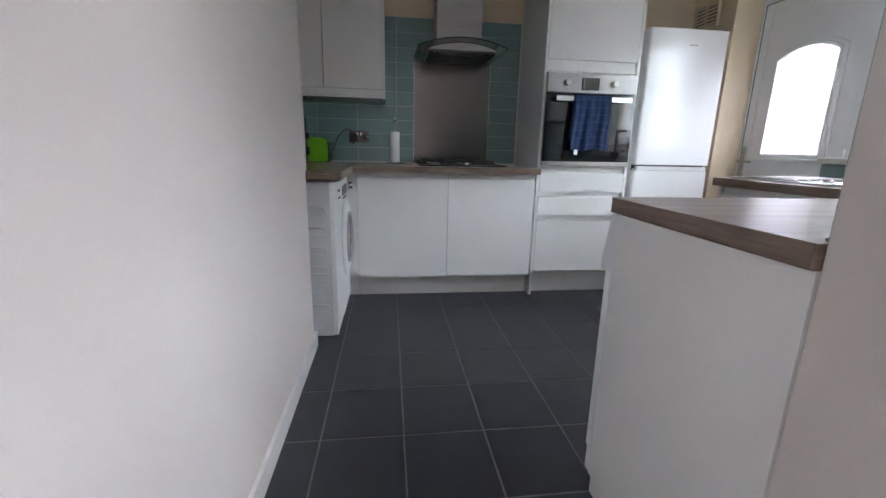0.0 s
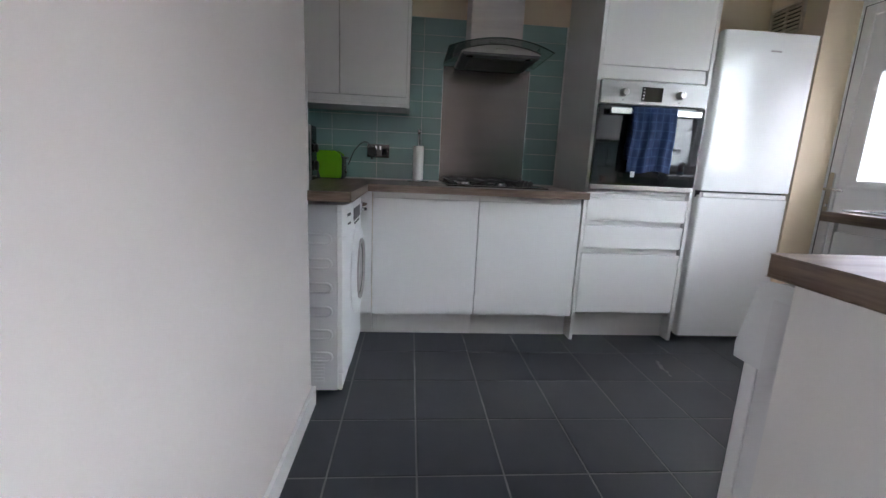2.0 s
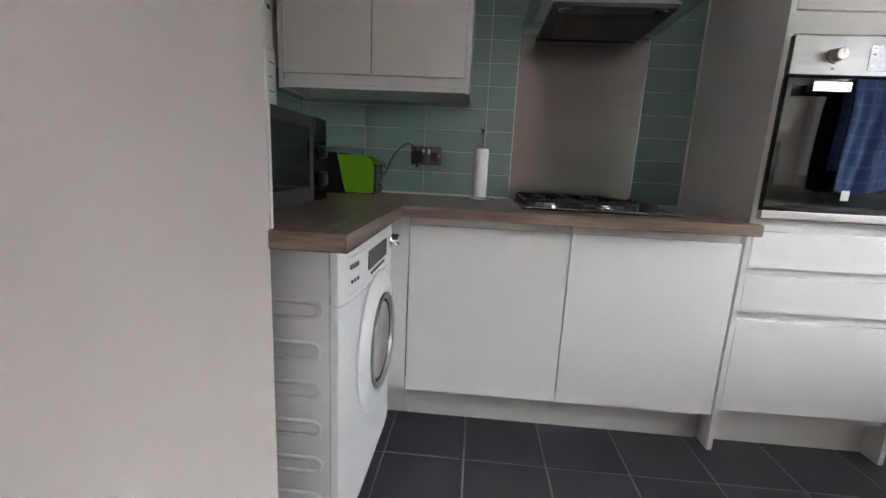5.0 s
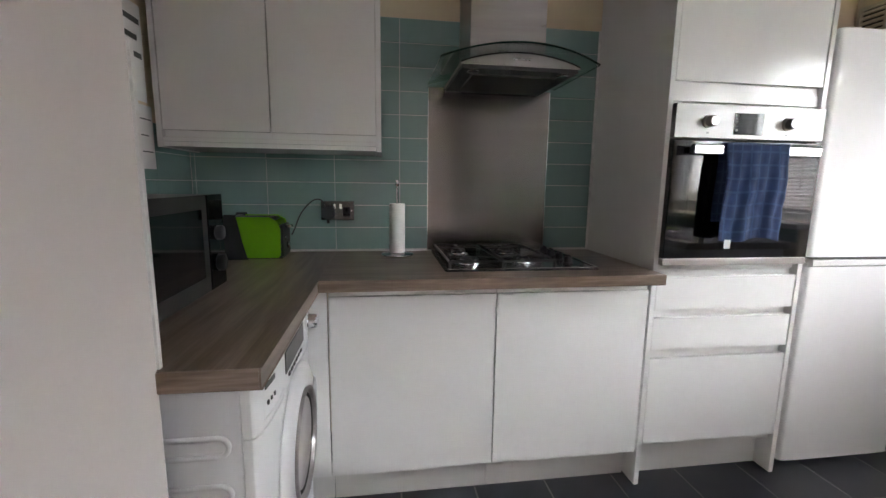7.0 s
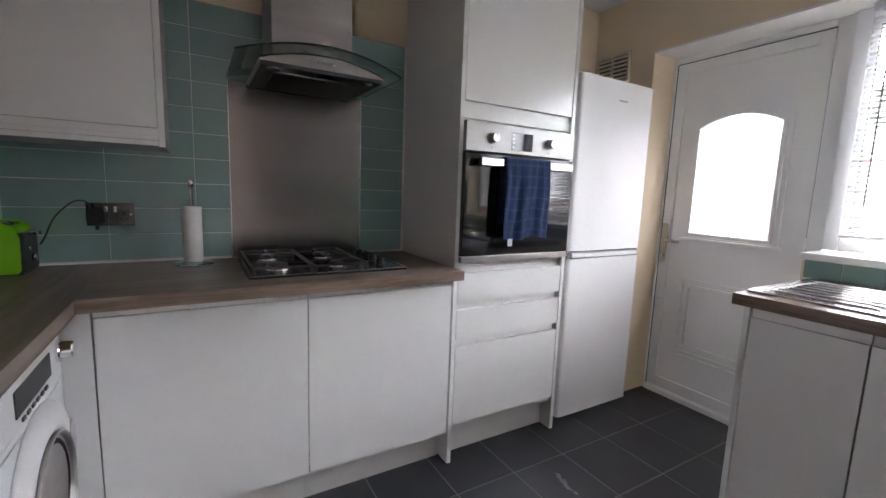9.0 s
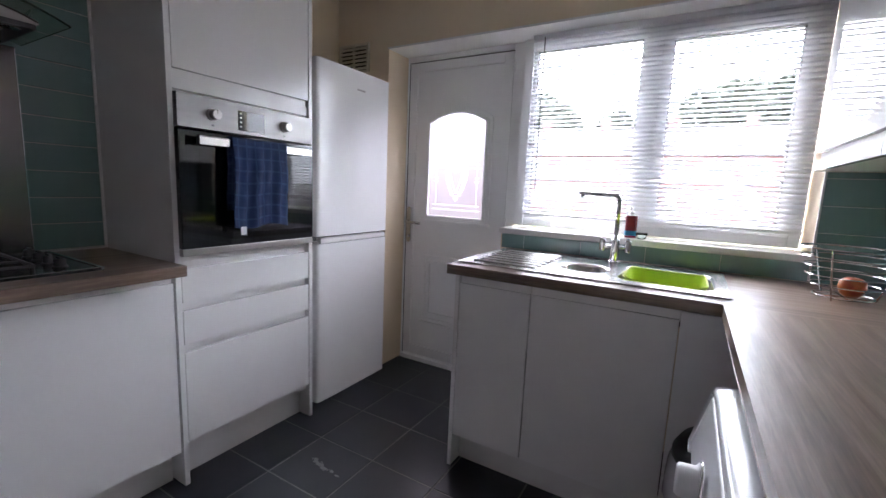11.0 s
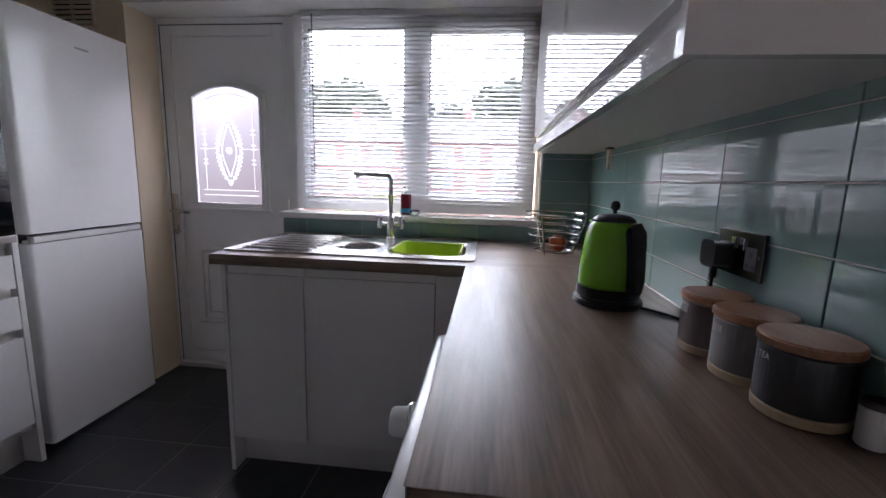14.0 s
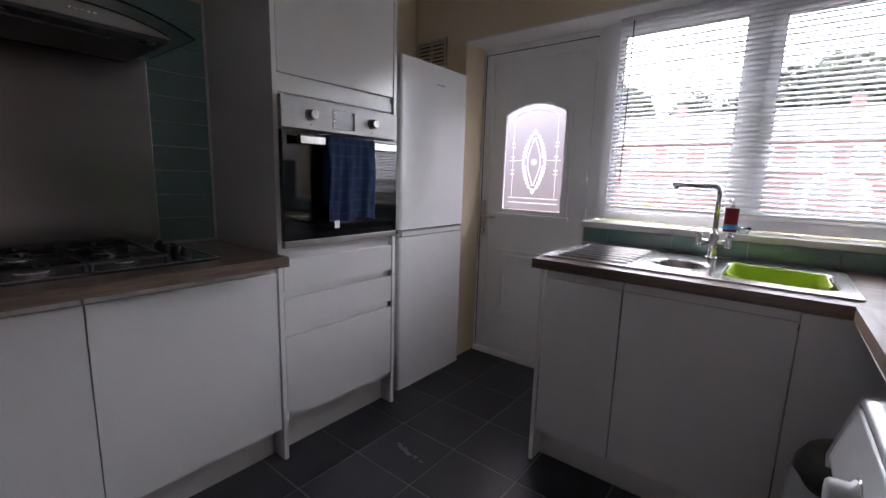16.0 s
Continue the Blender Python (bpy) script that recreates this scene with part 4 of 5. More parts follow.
SKB = B - 0.010
double_socket((-0.150, SKB, 1.098), "-y", "brushed steel double wall socket on green tiles", True)
plug_on((-0.190, SKB - 0.010, 1.092), -1)
cable("mains_lead", [(-0.190, SKB - 0.030, 1.05), (-0.200, SKB - 0.034, 1.075), (-0.21, SKB - 0.04, 1.14), (-0.25, SKB - 0.045, 1.145), (-0.30, SKB - 0.06, 1.09), (-0.325, SKB - 0.08, 1.025), (-0.335, SKB - 0.10, 1.00)], 0.003, "thin black lead running from the socket to the toaster")

# ---- worktop things on the back run ----
KP = surface("kitchen_paper", (0.80, 0.79, 0.77), (0.84, 0.83, 0.81), 0.95, scale=30, fine=150, bump=0.5)
u = thing("kitchen_roll_holder", (0.116, 3.15, TOP), "chrome kitchen roll holder with a narrow white roll", "kitchen roll")
part("base_plate", lathe([(0.070, 0.0005), (0.072, 0.002), (0.070, 0.007), (0.03, 0.009), (0.01, 0.011)], (0.116, 3.15, TOP), "z", 36), CHROME, u, smooth=True)
part("spindle", tube([(0.116, 3.15, TOP + 0.010), (0.116, 3.15, TOP + 0.305)], 0.005, 12), CHROME, u, smooth=True)
part("finial", lathe([(0.004, 0), (0.009, 0.002), (0.009, 0.026), (0.006, 0.03)], (0.116, 3.15, TOP + 0.300), "z", 16), CHROME, u, smooth=True)
part("paper_roll", lathe([(0.012, 0.0), (0.033, 0.0), (0.0335, 0.002), (0.0335, 0.212), (0.033, 0.214), (0.012, 0.214), (0.012, 0.0)], (0.116, 3.15, TOP + 0.013), "z", 32), KP, u, "narrow white paper roll")

TS = thing("toaster", (-0.455, 3.12, TOP), "lime green two-slice toaster with black ends", "toaster")
bm = prism([(-0.062, 0.012), (0.080, 0.012), (0.086, 0.02), (0.088, 0.12), (0.078, 0.152), (0.05, 0.168), (-0.085, 0.168), (-0.098, 0.158), (-0.066, 0.03)], "y", -0.078, 0.078)
bmesh.ops.translate(bm, verts=bm.verts, vec=(-0.455, 3.12, TOP))
part("body", bm, LIME, TS, bevel=0.016)
for x0, x1, z1 in ((-0.118, -0.072, 0.166), (0.0845, 0.102, 0.140)):
    bm = box(x0, x1, -0.074, 0.074, 0.008, z1) if x0 > 0 else prism([(-0.118, 0.008), (-0.048, 0.008), (-0.062, 0.06), (-0.078, 0.145), (-0.084, 0.172), (-0.112, 0.172), (-0.118, 0.16)], "y", -0.0805, 0.0805)
    bmesh.ops.translate(bm, verts=bm.verts, vec=(-0.455, 3.12, TOP))
    part("end_cap", bm, BLACK, TS, "black plastic end", bevel=0.010)
part("foot_base", box(-0.455 - 0.108, -0.455 + 0.095, 3.05, 3.19, TOP + 0.001, TOP + 0.0125), BLACK, TS, bevel=0.003)
for y in (3.09, 3.15):
    part("slot", box(-0.530, -0.398, y - 0.013, y + 0.013, TOP + 0.168, TOP + 0.1695), BLACK, TS)
part("lever", box(-0.355, -0.331, 3.095, 3.145, TOP + 0.125, TOP + 0.138), CHROME, TS, "chrome lever", bevel=0.003)
part("dial", disc(0.013, 0.012, (-0.354, 3.12, TOP + 0.05), "x", 20), CHROME, TS, smooth=True)
part("button", disc(0.008, 0.008, (-0.354, 3.08, TOP + 0.085), "x", 16), CHROME, TS, smooth=True)
TS.location = (-0.452, 3.145, TOP)
TS.rotation_euler = (0, 0, radians(1))

MW = thing("microwave_oven", (-0.6, 2.43, TOP), "dark grey microwave oven with a black glass door", "microwave")
MB = surface("microwave_body", (0.085, 0.083, 0.08), (0.11, 0.107, 0.103), 0.38, 0.5, bump=0.03)
MF = surface("microwave_front", (0.065, 0.062, 0.059), (0.085, 0.082, 0.078), 0.35, 0.6, bump=0.03)
mx, m0, m1, mz = -0.413, 2.10, 2.612, TOP
part("body", box(WL + 0.02, mx - 0.022, m0, m1, mz + 0.018, mz + 0.275), MB, MW, bevel=0.004)
part("door", box(mx - 0.021, mx, m0, m1 - 0.110, mz + 0.016, mz + 0.277), MF, MW, bevel=0.004)
part("door_window", box(mx - 0.002, mx + 0.0025, m0 + 0.035, m1 - 0.150, mz + 0.060, mz + 0.240), BLACKGLASS, MW)
part("control_panel", box(mx - 0.021, mx + 0.001, m1 - 0.108, m1, mz + 0.016, mz + 0.277), BLACKGLASS, MW, bevel=0.003)
for z, r in ((0.085, 0.024), (0.17, 0.02)):
    part("dial", disc(r, 0.018, (mx + 0.001, m1 - 0.055, mz + z), "x", 24), BLACK, MW, smooth=True)
for x in (WL + 0.06, mx - 0.06):
    for y in (m0 + 0.04, m1 - 0.05):
        part("foot", disc(0.014, 0.018, (x, y, mz + 0.0005), "z", 14), BLACK, MW)

# ---- washing machine ----
WX, WY0, WY1, WZ = -0.206, 2.112, 2.700, 0.848
u = thing("washing_machine", (-0.47, 2.40, 0), "white front-loading washing machine under the worktop", "washing machine")
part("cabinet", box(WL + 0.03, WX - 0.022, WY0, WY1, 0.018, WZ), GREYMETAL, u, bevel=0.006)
bow = [(WX - 0.021, WY0 + 0.0), (WX - 0.002, WY0), (WX + 0.004, WY0 + 0.006), (WX + 0.010, WY0 + 0.025), (WX + 0.015, WY0 + 0.06), (WX + 0.019, WY0 + 0.12)]
bow += [(x, WY0 + WY1 - y) for x, y in bow[::-1]]
part("front_panel", prism(bow, "z", 0.100, 0.715), WHITE, u, bevel=0.002)
part("kick_panel", box(WX - 0.021, WX - 0.003, WY0 + 0.002, WY1 - 0.002, 0.020, 0.098), WHITE, u, bevel=0.004)
part("control_panel", prism(bow, "z", 0.7165, WZ), WHITE, u, bevel=0.002)
part("display", box(WX + 0.010, WX + 0.0215, 2.315, 2.545, 0.757, 0.812), BLACK, u)
for k in range(6):
    part("button", box(WX + 0.010, WX + 0.0225, 2.345 + k * 0.030, 2.361 + k * 0.030, 0.738, 0.746), DARKGREY, u)
k = part("dial", lathe([(0.030, 0), (0.030, 0.006), (0.024, 0.008), (0.022, 0.030), (0.019, 0.033)], (WX + 0.018, 2.625, 0.790), "x", 30), CHROME, u, "silver programme dial")
part("dial_marker", box(WX + 0.0505, WX + 0.052, 2.623, 2.627, 0.795, 0.808), WHITE, k)
part("soap_drawer", prism([(WX - 0.01, 2.150), (WX + 0.0125, 2.150), (WX + 0.0165, 2.18), (WX + 0.0200, 2.225), (WX + 0.0208, 2.285), (WX - 0.01, 2.285)], "z", 0.735, 0.828), WHITE, u, bevel=0.002)
part("badge", prism([(WX + 0.010, 2.158), (WX + 0.0148, 2.158), (WX + 0.0190, 2.195), (WX + 0.0205, 2.215), (WX + 0.010, 2.215)], "z", 0.796, 0.808), DARKGREY, u)
for j in range(3):
    part("badge_mark", box(WX + 0.010, WX + 0.0185 + 0.0015 * j, 2.165 + 0.020 * j, 2.172 + 0.020 * j, 0.760, 0.768), DARKGREY, u)
DRUM = surface("drum_glass", (0.02, 0.02, 0.022), (0.03, 0.03, 0.032), 0.25, bump=0)
DRUM.node_tree.nodes["Principled BSDF"].inputs["IOR"].default_value = 1.14
PC = (WX + 0.0195, 2.425, 0.505)
d = part("porthole_door", lathe([(0.222, 0.0005), (0.222, 0.004), (0.216, 0.011), (0.196, 0.019), (0.165, 0.023), (0.154, 0.020), (0.148, 0.012), (0.148, 0.0008)], PC, "x", 64), WHITE, u, "round white porthole door", smooth=True)
part("chrome_ring", lathe([(0.1465, 0.016), (0.151, 0.026), (0.146, 0.029), (0.140, 0.022), (0.139, 0.008)], PC, "x", 64), STEEL, d, smooth=True)
part("door_glass", lathe([(0.1385, 0.010), (0.130, 0.018), (0.10, 0.012), (0.05, 0.004), (0.0001, 0.001)], PC, "x", 56), DRUM, d, smooth=True)
part("door_pull", prism([(2.572, 0.50), (2.602, 0.50), (2.604, 0.58), (2.580, 0.620), (2.560, 0.60)], "x", WX + 0.030, WX + 0.0445), GREYMETAL, d, "grey recessed pull", bevel=0.004)
for j in range(6):
    z = 0.71 - j * 0.105
    e = [(-0.272 + 0.020 * math.cos(q), WY0 - 0.0022, z - 0.006 + 0.020 * math.sin(q)) for q in [math.pi * (-0.5 + k / 8) for k in range(9)]]
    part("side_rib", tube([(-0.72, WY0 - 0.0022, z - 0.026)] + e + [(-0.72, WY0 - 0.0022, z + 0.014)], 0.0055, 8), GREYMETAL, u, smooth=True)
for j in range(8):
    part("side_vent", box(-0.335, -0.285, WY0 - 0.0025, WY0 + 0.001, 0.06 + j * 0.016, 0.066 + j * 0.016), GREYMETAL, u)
for x in (-0.70, -0.26):
    for y in (WY0 + 0.05, WY1 - 0.05):
        part("foot", disc(0.02, 0.018, (x, y, 0.0005), "z", 14), BLACK, u)

# ---- notices on the alcove wall ----
PAPER = surface("notice_paper", (0.74, 0.73, 0.72), (0.78, 0.77, 0.76), 0.8, bump=0.03)
for (y0, y1, z0, z1), lab in (((2.70, 2.978, 1.262, 1.478), "white notice sheet pinned over the tile edge"), ((2.64, 2.955, 1.488, 1.80), "white notice sheet with dark printed lines")):
    u = thing("notice", (WL, (y0 + y1) / 2, z0), lab, "notice", "notices")
    part("sheet", box(WL + 0.0125, WL + 0.0138, y0, y1, z0, z1), PAPER, u)
    for k in range(3):
        z = z1 - 0.045 - k * 0.055
        part("printed_line", box(WL + 0.0138, WL + 0.0144, y0 + 0.04, y1 - 0.012 - 0.02 * (k % 2), z - (0.018 if z0 > 1.4 else 0.004), z), DARKGREY, u)

DRYWHITE = surface("dryer_white", (0.76, 0.77, 0.78), (0.78, 0.79, 0.80), 0.14, scale=4, fine=25, bump=0.02)

# ---- machine under the south run ----
MX0, MX1, MY, MZ = 0.700, 1.236, 1.045, 0.852
u = thing("tumble_dryer", (0.95, 0.75, 0), "white front-loading machine standing proud of the worktop", "tumble dryer")
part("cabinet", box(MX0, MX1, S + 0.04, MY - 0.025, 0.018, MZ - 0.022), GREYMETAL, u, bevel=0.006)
part("top_panel", prism([(S + 0.04, MZ - 0.021), (MY - 0.004, MZ - 0.021), (MY + 0.002, MZ - 0.016), (MY - 0.002, MZ - 0.004), (MY - 0.016, MZ), (MY - 0.045, MZ + 0.002), (S + 0.04, MZ + 0.002)], "x", MX0 - 0.001, MX1 + 0.001), DRYWHITE, u, bevel=0.004)
part("top_seam", box(MX0, MX1 + 0.0005, MY - 0.064, MY - 0.062, MZ + 0.0015, MZ + 0.0026), DARKGREY, u)
part("control_panel", prism([(MY - 0.024, 0.70), (MY + 0.026, 0.70), (MY + 0.028, 0.72), (MY + 0.002, MZ - 0.024), (MY - 0.024, MZ - 0.024)], "x", MX0, MX1), DRYWHITE, u, bevel=0.006)
part("front_panel", box(MX0, MX1, MY - 0.024, MY + 0.008, 0.10, 0.698), WHITE, u, bevel=0.008)
part("kick_panel", box(MX0 + 0.002, MX1 - 0.002, MY - 0.024, MY, 0.02, 0.098), WHITE, u, bevel=0.004)
k = part("dial", lathe([(0.034, 0), (0.034, 0.006), (0.028, 0.010), (0.026, 0.034), (0.022, 0.038)], (1.010, MY + 0.018, 0.765), "y", 30), WHITE, u, "round white programme dial", smooth=True)
part("dial_ring", lathe([(0.036, 0), (0.038, 0.004), (0.034, 0.006)], (1.010, MY + 0.0165, 0.765), "y", 30), CHROME, k, smooth=True)
DC = (0.970, MY + 0.008, 0.45)
d = part("porthole_door", lathe([(0.215, 0.001), (0.215, 0.018), (0.205, 0.042), (0.188, 0.054), (0.165, 0.054), (0.152, 0.042), (0.150, 0.006)], DC, "y", 56), WHITE, u, "round white porthole door", smooth=True)
part("chrome_ring", lathe([(0.152, 0.040), (0.157, 0.050), (0.150, 0.054), (0.143, 0.044), (0.142, 0.016)], DC, "y", 56), CHROME, d, smooth=True)
part("door_glass", lathe([(0.142, 0.010), (0.135, 0.028), (0.09, 0.020), (0.0001, 0.010)], DC, "y", 48), BLACKGLASS, d, smooth=True)
for x in (MX0 + 0.05, MX1 - 0.05):
    for y in (S + 0.12, MY - 0.08):
        part("foot", disc(0.02, 0.018, (x, y, 0.0005), "z", 14), BLACK, u)

# ---- waste bin in the corner under the worktop ----
u = thing("pedal_bin", (1.50, 0.955, 0), "dark waste bin with a loose clear liner under the worktop", "bin")
bc = (1.50, 0.955, 0.001)
part("body", lathe([(0.115, 0), (0.12, 0.004), (0.140, 0.52), (0.145, 0.53), (0.140, 0.535), (0.132, 0.53), (0.112, 0.02), (0.0001, 0.015)], bc, "z", 36), DARKGREY, u, smooth=True)
part("lid", lathe([(0.146, 0.536), (0.146, 0.556), (0.13, 0.585), (0.08, 0.605), (0.0001, 0.612)], bc, "z", 36), BLACK, u, smooth=True)
bm = bmesh.new()
n = 48
rings = []
for h, r0 in ((0.545, 0.147), (0.53, 0.152), (0.48, 0.153), (0.43, 0.155), (0.40, 0.158)):
    ring = []
    for i in range(n):
        a = 2 * math.pi * i / n
        wob = noise.noise(Vector((math.cos(a) * 3, math.sin(a) * 3, h * 14))) * 0.016 * (0.56 - h) / 0.12
        ring.append(bm.verts.new((bc[0] + (r0 + wob) * math.cos(a), bc[1] + (r0 + wob) * math.sin(a), h + 0.02 * noise.noise(Vector((a * 2, h * 5, 1))))))
    rings.append(ring)
for a, b in zip(rings, rings[1:]):
    for i in range(n):
        bm.faces.new((a[i], a[(i + 1) % n], b[(i + 1) % n], b[i]))
LINER = surface("bin_liner", (0.55, 0.55, 0.56), (0.6, 0.6, 0.61), 0.25, bump=0.2, fine=30)
part("liner", bm, LINER, u, "crumpled pale plastic liner", smooth=True)

# ---- sink ----
SK = thing("sink", (2.14, 1.48, TOP), "stainless steel sink with a bowl and a half and drainer", "sink")
KX0, KX1, KY0, KY1 = 1.848, 2.365, 0.985, 1.975
BIG = (1.925, 2.275, 1.030, 1.342)
SMALL = (1.985, 2.175, 1.395, 1.585)
Zs = TOP + 0.006


def big_loop(g, n=5, r=0.06):
    return rounded(BIG[0] - g, BIG[1] + g, BIG[2] - g, BIG[3] + g, r + g * 0.5, n)


def small_loop(g, n=5):
    return rounded(SMALL[0] - g, SMALL[1] + g, SMALL[2] - g, SMALL[3] + g, 0.085 + g * 0.5, n)


# deck: strips around the bowls, with the bowls' rims joined in
def deck_piece(loop, y0, y1):
    """A square of deck between y0 and y1 with one rounded hole."""
    out = []
    for px, py in loop:
        cx, cy = (KX0 + KX1) / 2, (y0 + y1) / 2
        dx, dy = px - cx, py - cy
        k = min((KX1 - KX0) / 2 / max(abs(dx), 1e-6), (y1 - y0) / 2 / max(abs(dy), 1e-6))
        out.append((cx + dx * k, cy + dy * k))
    return out


bm = bmesh.new()
for loop, y0, y1 in ((big_loop(0.006), KY0 + 0.0, 1.365), (small_loop(0.006), 1.365, 1.615)):
    o = deck_piece(loop, y0, y1)
    a = [bm.verts.new((x, y, Zs)) for x, y in o]
    b = [bm.verts.new((x, y, Zs)) for x, y in loop]
    n = len(a)
    for i in range(n):
        bm.faces.new((a[i], a[(i + 1) % n], b[(i + 1) % n], b[i]))
for y0, y1 in ((1.615, KY1),):
    bm.faces.new([bm.verts.new(p) for p in ((KX0, y0, Zs), (KX1, y0, Zs), (KX1, y1, Zs), (KX0, y1, Zs))])
part("deck", bm, SINKSTEEL, SK)
part("deck_rim", ring_between(rounded(KX0 + 0.006, KX1 - 0.006, KY0 + 0.006, KY1 - 0.006, 0.012), rounded(KX0 - 0.004, KX1 + 0.004, KY0 - 0.004, KY1 + 0.004, 0.016), "z", TOP + 0.0005, Zs + 0.002), SINKSTEEL, SK, bevel=0.0015)
for nm, fn, depth in (("main_bowl", big_loop, 0.15), ("half_bowl", small_loop, 0.10)):
    bm = bmesh.new()
    rings = []
    for g, z in ((0.0065, Zs + 0.0003), (0.002, Zs - 0.002), (-0.002, Zs - 0.012), (-0.010, Zs - depth + 0.03), (-0.030, Zs - depth), (-0.07, Zs - depth - 0.003)):
        rings.append([bm.verts.new((x, y, z)) for x, y in fn(g)])
    for a, b in zip(rings, rings[1:]):
        for i in range(len(a)):
            bm.faces.new((a[i], a[(i + 1) % len(a)], b[(i + 1) % len(a)], b[i]))
    bm.faces.new(rings[-1])
    b = part(nm, bm, SINKSTEEL, SK, smooth=True)
    L = BIG if nm == "main_bowl" else SMALL
    part("waste", disc(0.032, 0.004, ((L[0] + L[1]) / 2, (L[2] + L[3]) / 2, Zs - depth - 0.002), "z", 24), CHROME, b)
for k in range(7):
    x = 1.905 + k * 0.062
    part("drainer_rib", tube([(x, 1.640, Zs + 0.0005), (x, 1.655, Zs + 0.0035), (x, 1.90, Zs + 0.0035), (x, 1.925, Zs + 0.0005)], 0.007, 8, flat=1.0), SINKSTEEL, SK, smooth=True)
part("drainer_lip", ring_between(rounded(1.875, 2.33, 1.63, 1.945, 0.03), rounded(1.868, 2.337, 1.623, 1.952, 0.035), "z", Zs - 0.001, Zs + 0.0025), SINKSTEEL, SK, bevel=0.001)

u = thing("washing_up_bowl", (2.1, 1.175, TOP), "bright lime green plastic washing-up bowl in the sink", "bowl")
bm = bmesh.new()
rings = []
for g, z in ((-0.060, TOP - 0.128), (-0.032, TOP - 0.126), (-0.022, TOP - 0.10), (-0.008, TOP + 0.002), (-0.004, TOP + 0.008), (-0.006, TOP + 0.011), (-0.012, TOP + 0.009), (-0.014, TOP), (-0.027, TOP - 0.10), (-0.036, TOP - 0.122), (-0.06, TOP - 0.124)):
    rings.append([bm.verts.new((x, y, z + (0.005 * math.cos((y - 1.175) / 0.16 * 6) if z > TOP - 0.02 else 0))) for x, y in big_loop(g - 0.008)])
for a, b in zip(rings, rings[1:]):
    for i in range(len(a)):
        bm.faces.new((a[i], a[(i + 1) % len(a)], b[(i + 1) % len(a)], b[i]))
bm.faces.new(rings[0])
bm.faces.new(rings[-1])
part("bowl", bm, LIMEPLASTIC, u, smooth=True)
u = thing("sponge", (2.07, 1.49, 0.83), "pale yellow sponge lying in the half bowl", "sponge")
part("foam", prism(rounded(2.015, 2.125, 1.450, 1.530, 0.012), "z", 0.8155, 0.868), surface("sponge_foam", (0.62, 0.58, 0.20), (0.70, 0.65, 0.26), 0.95, fine=200, bump=0.8), u, bevel=0.005)

# ---- tap ----
u = thing("mixer_tap", (2.33, 1.42, TOP), "chrome square-necked kitchen mixer tap with two levers", "tap")
tx, ty = 2.325, 1.412
part("base", lathe([(0.026, 0), (0.026, 0.006), (0.021, 0.010), (0.020, 0.105), (0.017, 0.112)], (tx, ty, Zs + 0.0005), "z", 28), CHROME, u)
bend = [(tx, ty + 0.022 - 0.022 * math.cos(q), 1.203 + 0.022 * math.sin(q)) for q in [math.pi / 2 * k / 6 for k in range(7)]]
part("neck", tube([(tx, ty, TOP + 0.112)] + bend + [(tx, ty + 0.180, 1.229)], 0.0115, 16), CHROME, u, smooth=True)
part("nozzle", disc(0.010, -0.010, (tx, ty + 0.166, 1.2185), "z", 16), CHROME, u)
part("crossbar", tube([(tx, ty - 0.055, TOP + 0.078), (tx, ty + 0.055, TOP + 0.078)], 0.011, 14), CHROME, u, smooth=True)
for s in (-1, 1):
    v = part("lever_body", lathe([(0.015, 0), (0.015, 0.05), (0.012, 0.054)], (tx, ty + s * 0.055, TOP + 0.058), "z", 20), CHROME, u, "chrome quarter-turn tap body")
    part("lever", box(tx - 0.045, tx + 0.012, ty + s * 0.055 - 0.006, ty + s * 0.055 + 0.006, TOP + 0.1125, TOP + 0.121), CHROME, v, bevel=0.002)

# ---- soap bottles on the sill ----
SZ = 1.0225
u = thing("soap_dispenser", (2.50, 1.372, SZ), "dark red pump soap bottle with a blue label", "bottle")
RED = surface("soap_red", (0.16, 0.015, 0.03), (0.19, 0.02, 0.04), 0.2, bump=0)
BLUE = surface("label_blue", (0.03, 0.26, 0.50), (0.04, 0.30, 0.55), 0.4, bump=0)
part("bottle", prism(rounded(2.482, 2.518, 1.345, 1.399, 0.014), "z", SZ + 0.001, SZ + 0.108), RED, u, bevel=0.004)
part("label", prism(rounded(2.4808, 2.5192, 1.3438, 1.4002, 0.015), "z", SZ + 0.012, SZ + 0.034), BLUE, u)
part("pump_collar", disc(0.012, 0.016, (2.50, 1.372, SZ + 0.1085), "z", 18), WHITE, u)
part("pump_head", tube([(2.50, 1.372, SZ + 0.124), (2.50, 1.372, SZ + 0.145), (2.485, 1.376, SZ + 0.147), (2.472, 1.38, SZ + 0.143)], 0.005, 8), CHROME, u, smooth=True)
u = thing("clear_dish", (2.47, 1.34, SZ), "small clear glass dish beside the soap", "dish")
CLEAR = glass_mat("dish_glass", (0.9, 0.97, 0.95), 0.02, 1.45)
part("dish", lathe([(0.018, 0.001), (0.026, 0.020), (0.028, 0.030), (0.026, 0.030), (0.022, 0.018), (0.012, 0.004)], (2.462, 1.318, SZ), "z", 24), CLEAR, u, smooth=True)

# ---- fruit baskets ----
WIRE = CHROME


def wire_basket(cx, cy, r, h, label):
    u = thing("wire_fruit_basket", (cx, cy, TOP), label, "basket", "fruit baskets")
    for k in range(6):
        f = (k / 5) ** 0.92
        rr = r * (0.60 + 0.40 * f ** 0.8)
        z = TOP + 0.012 + h * f
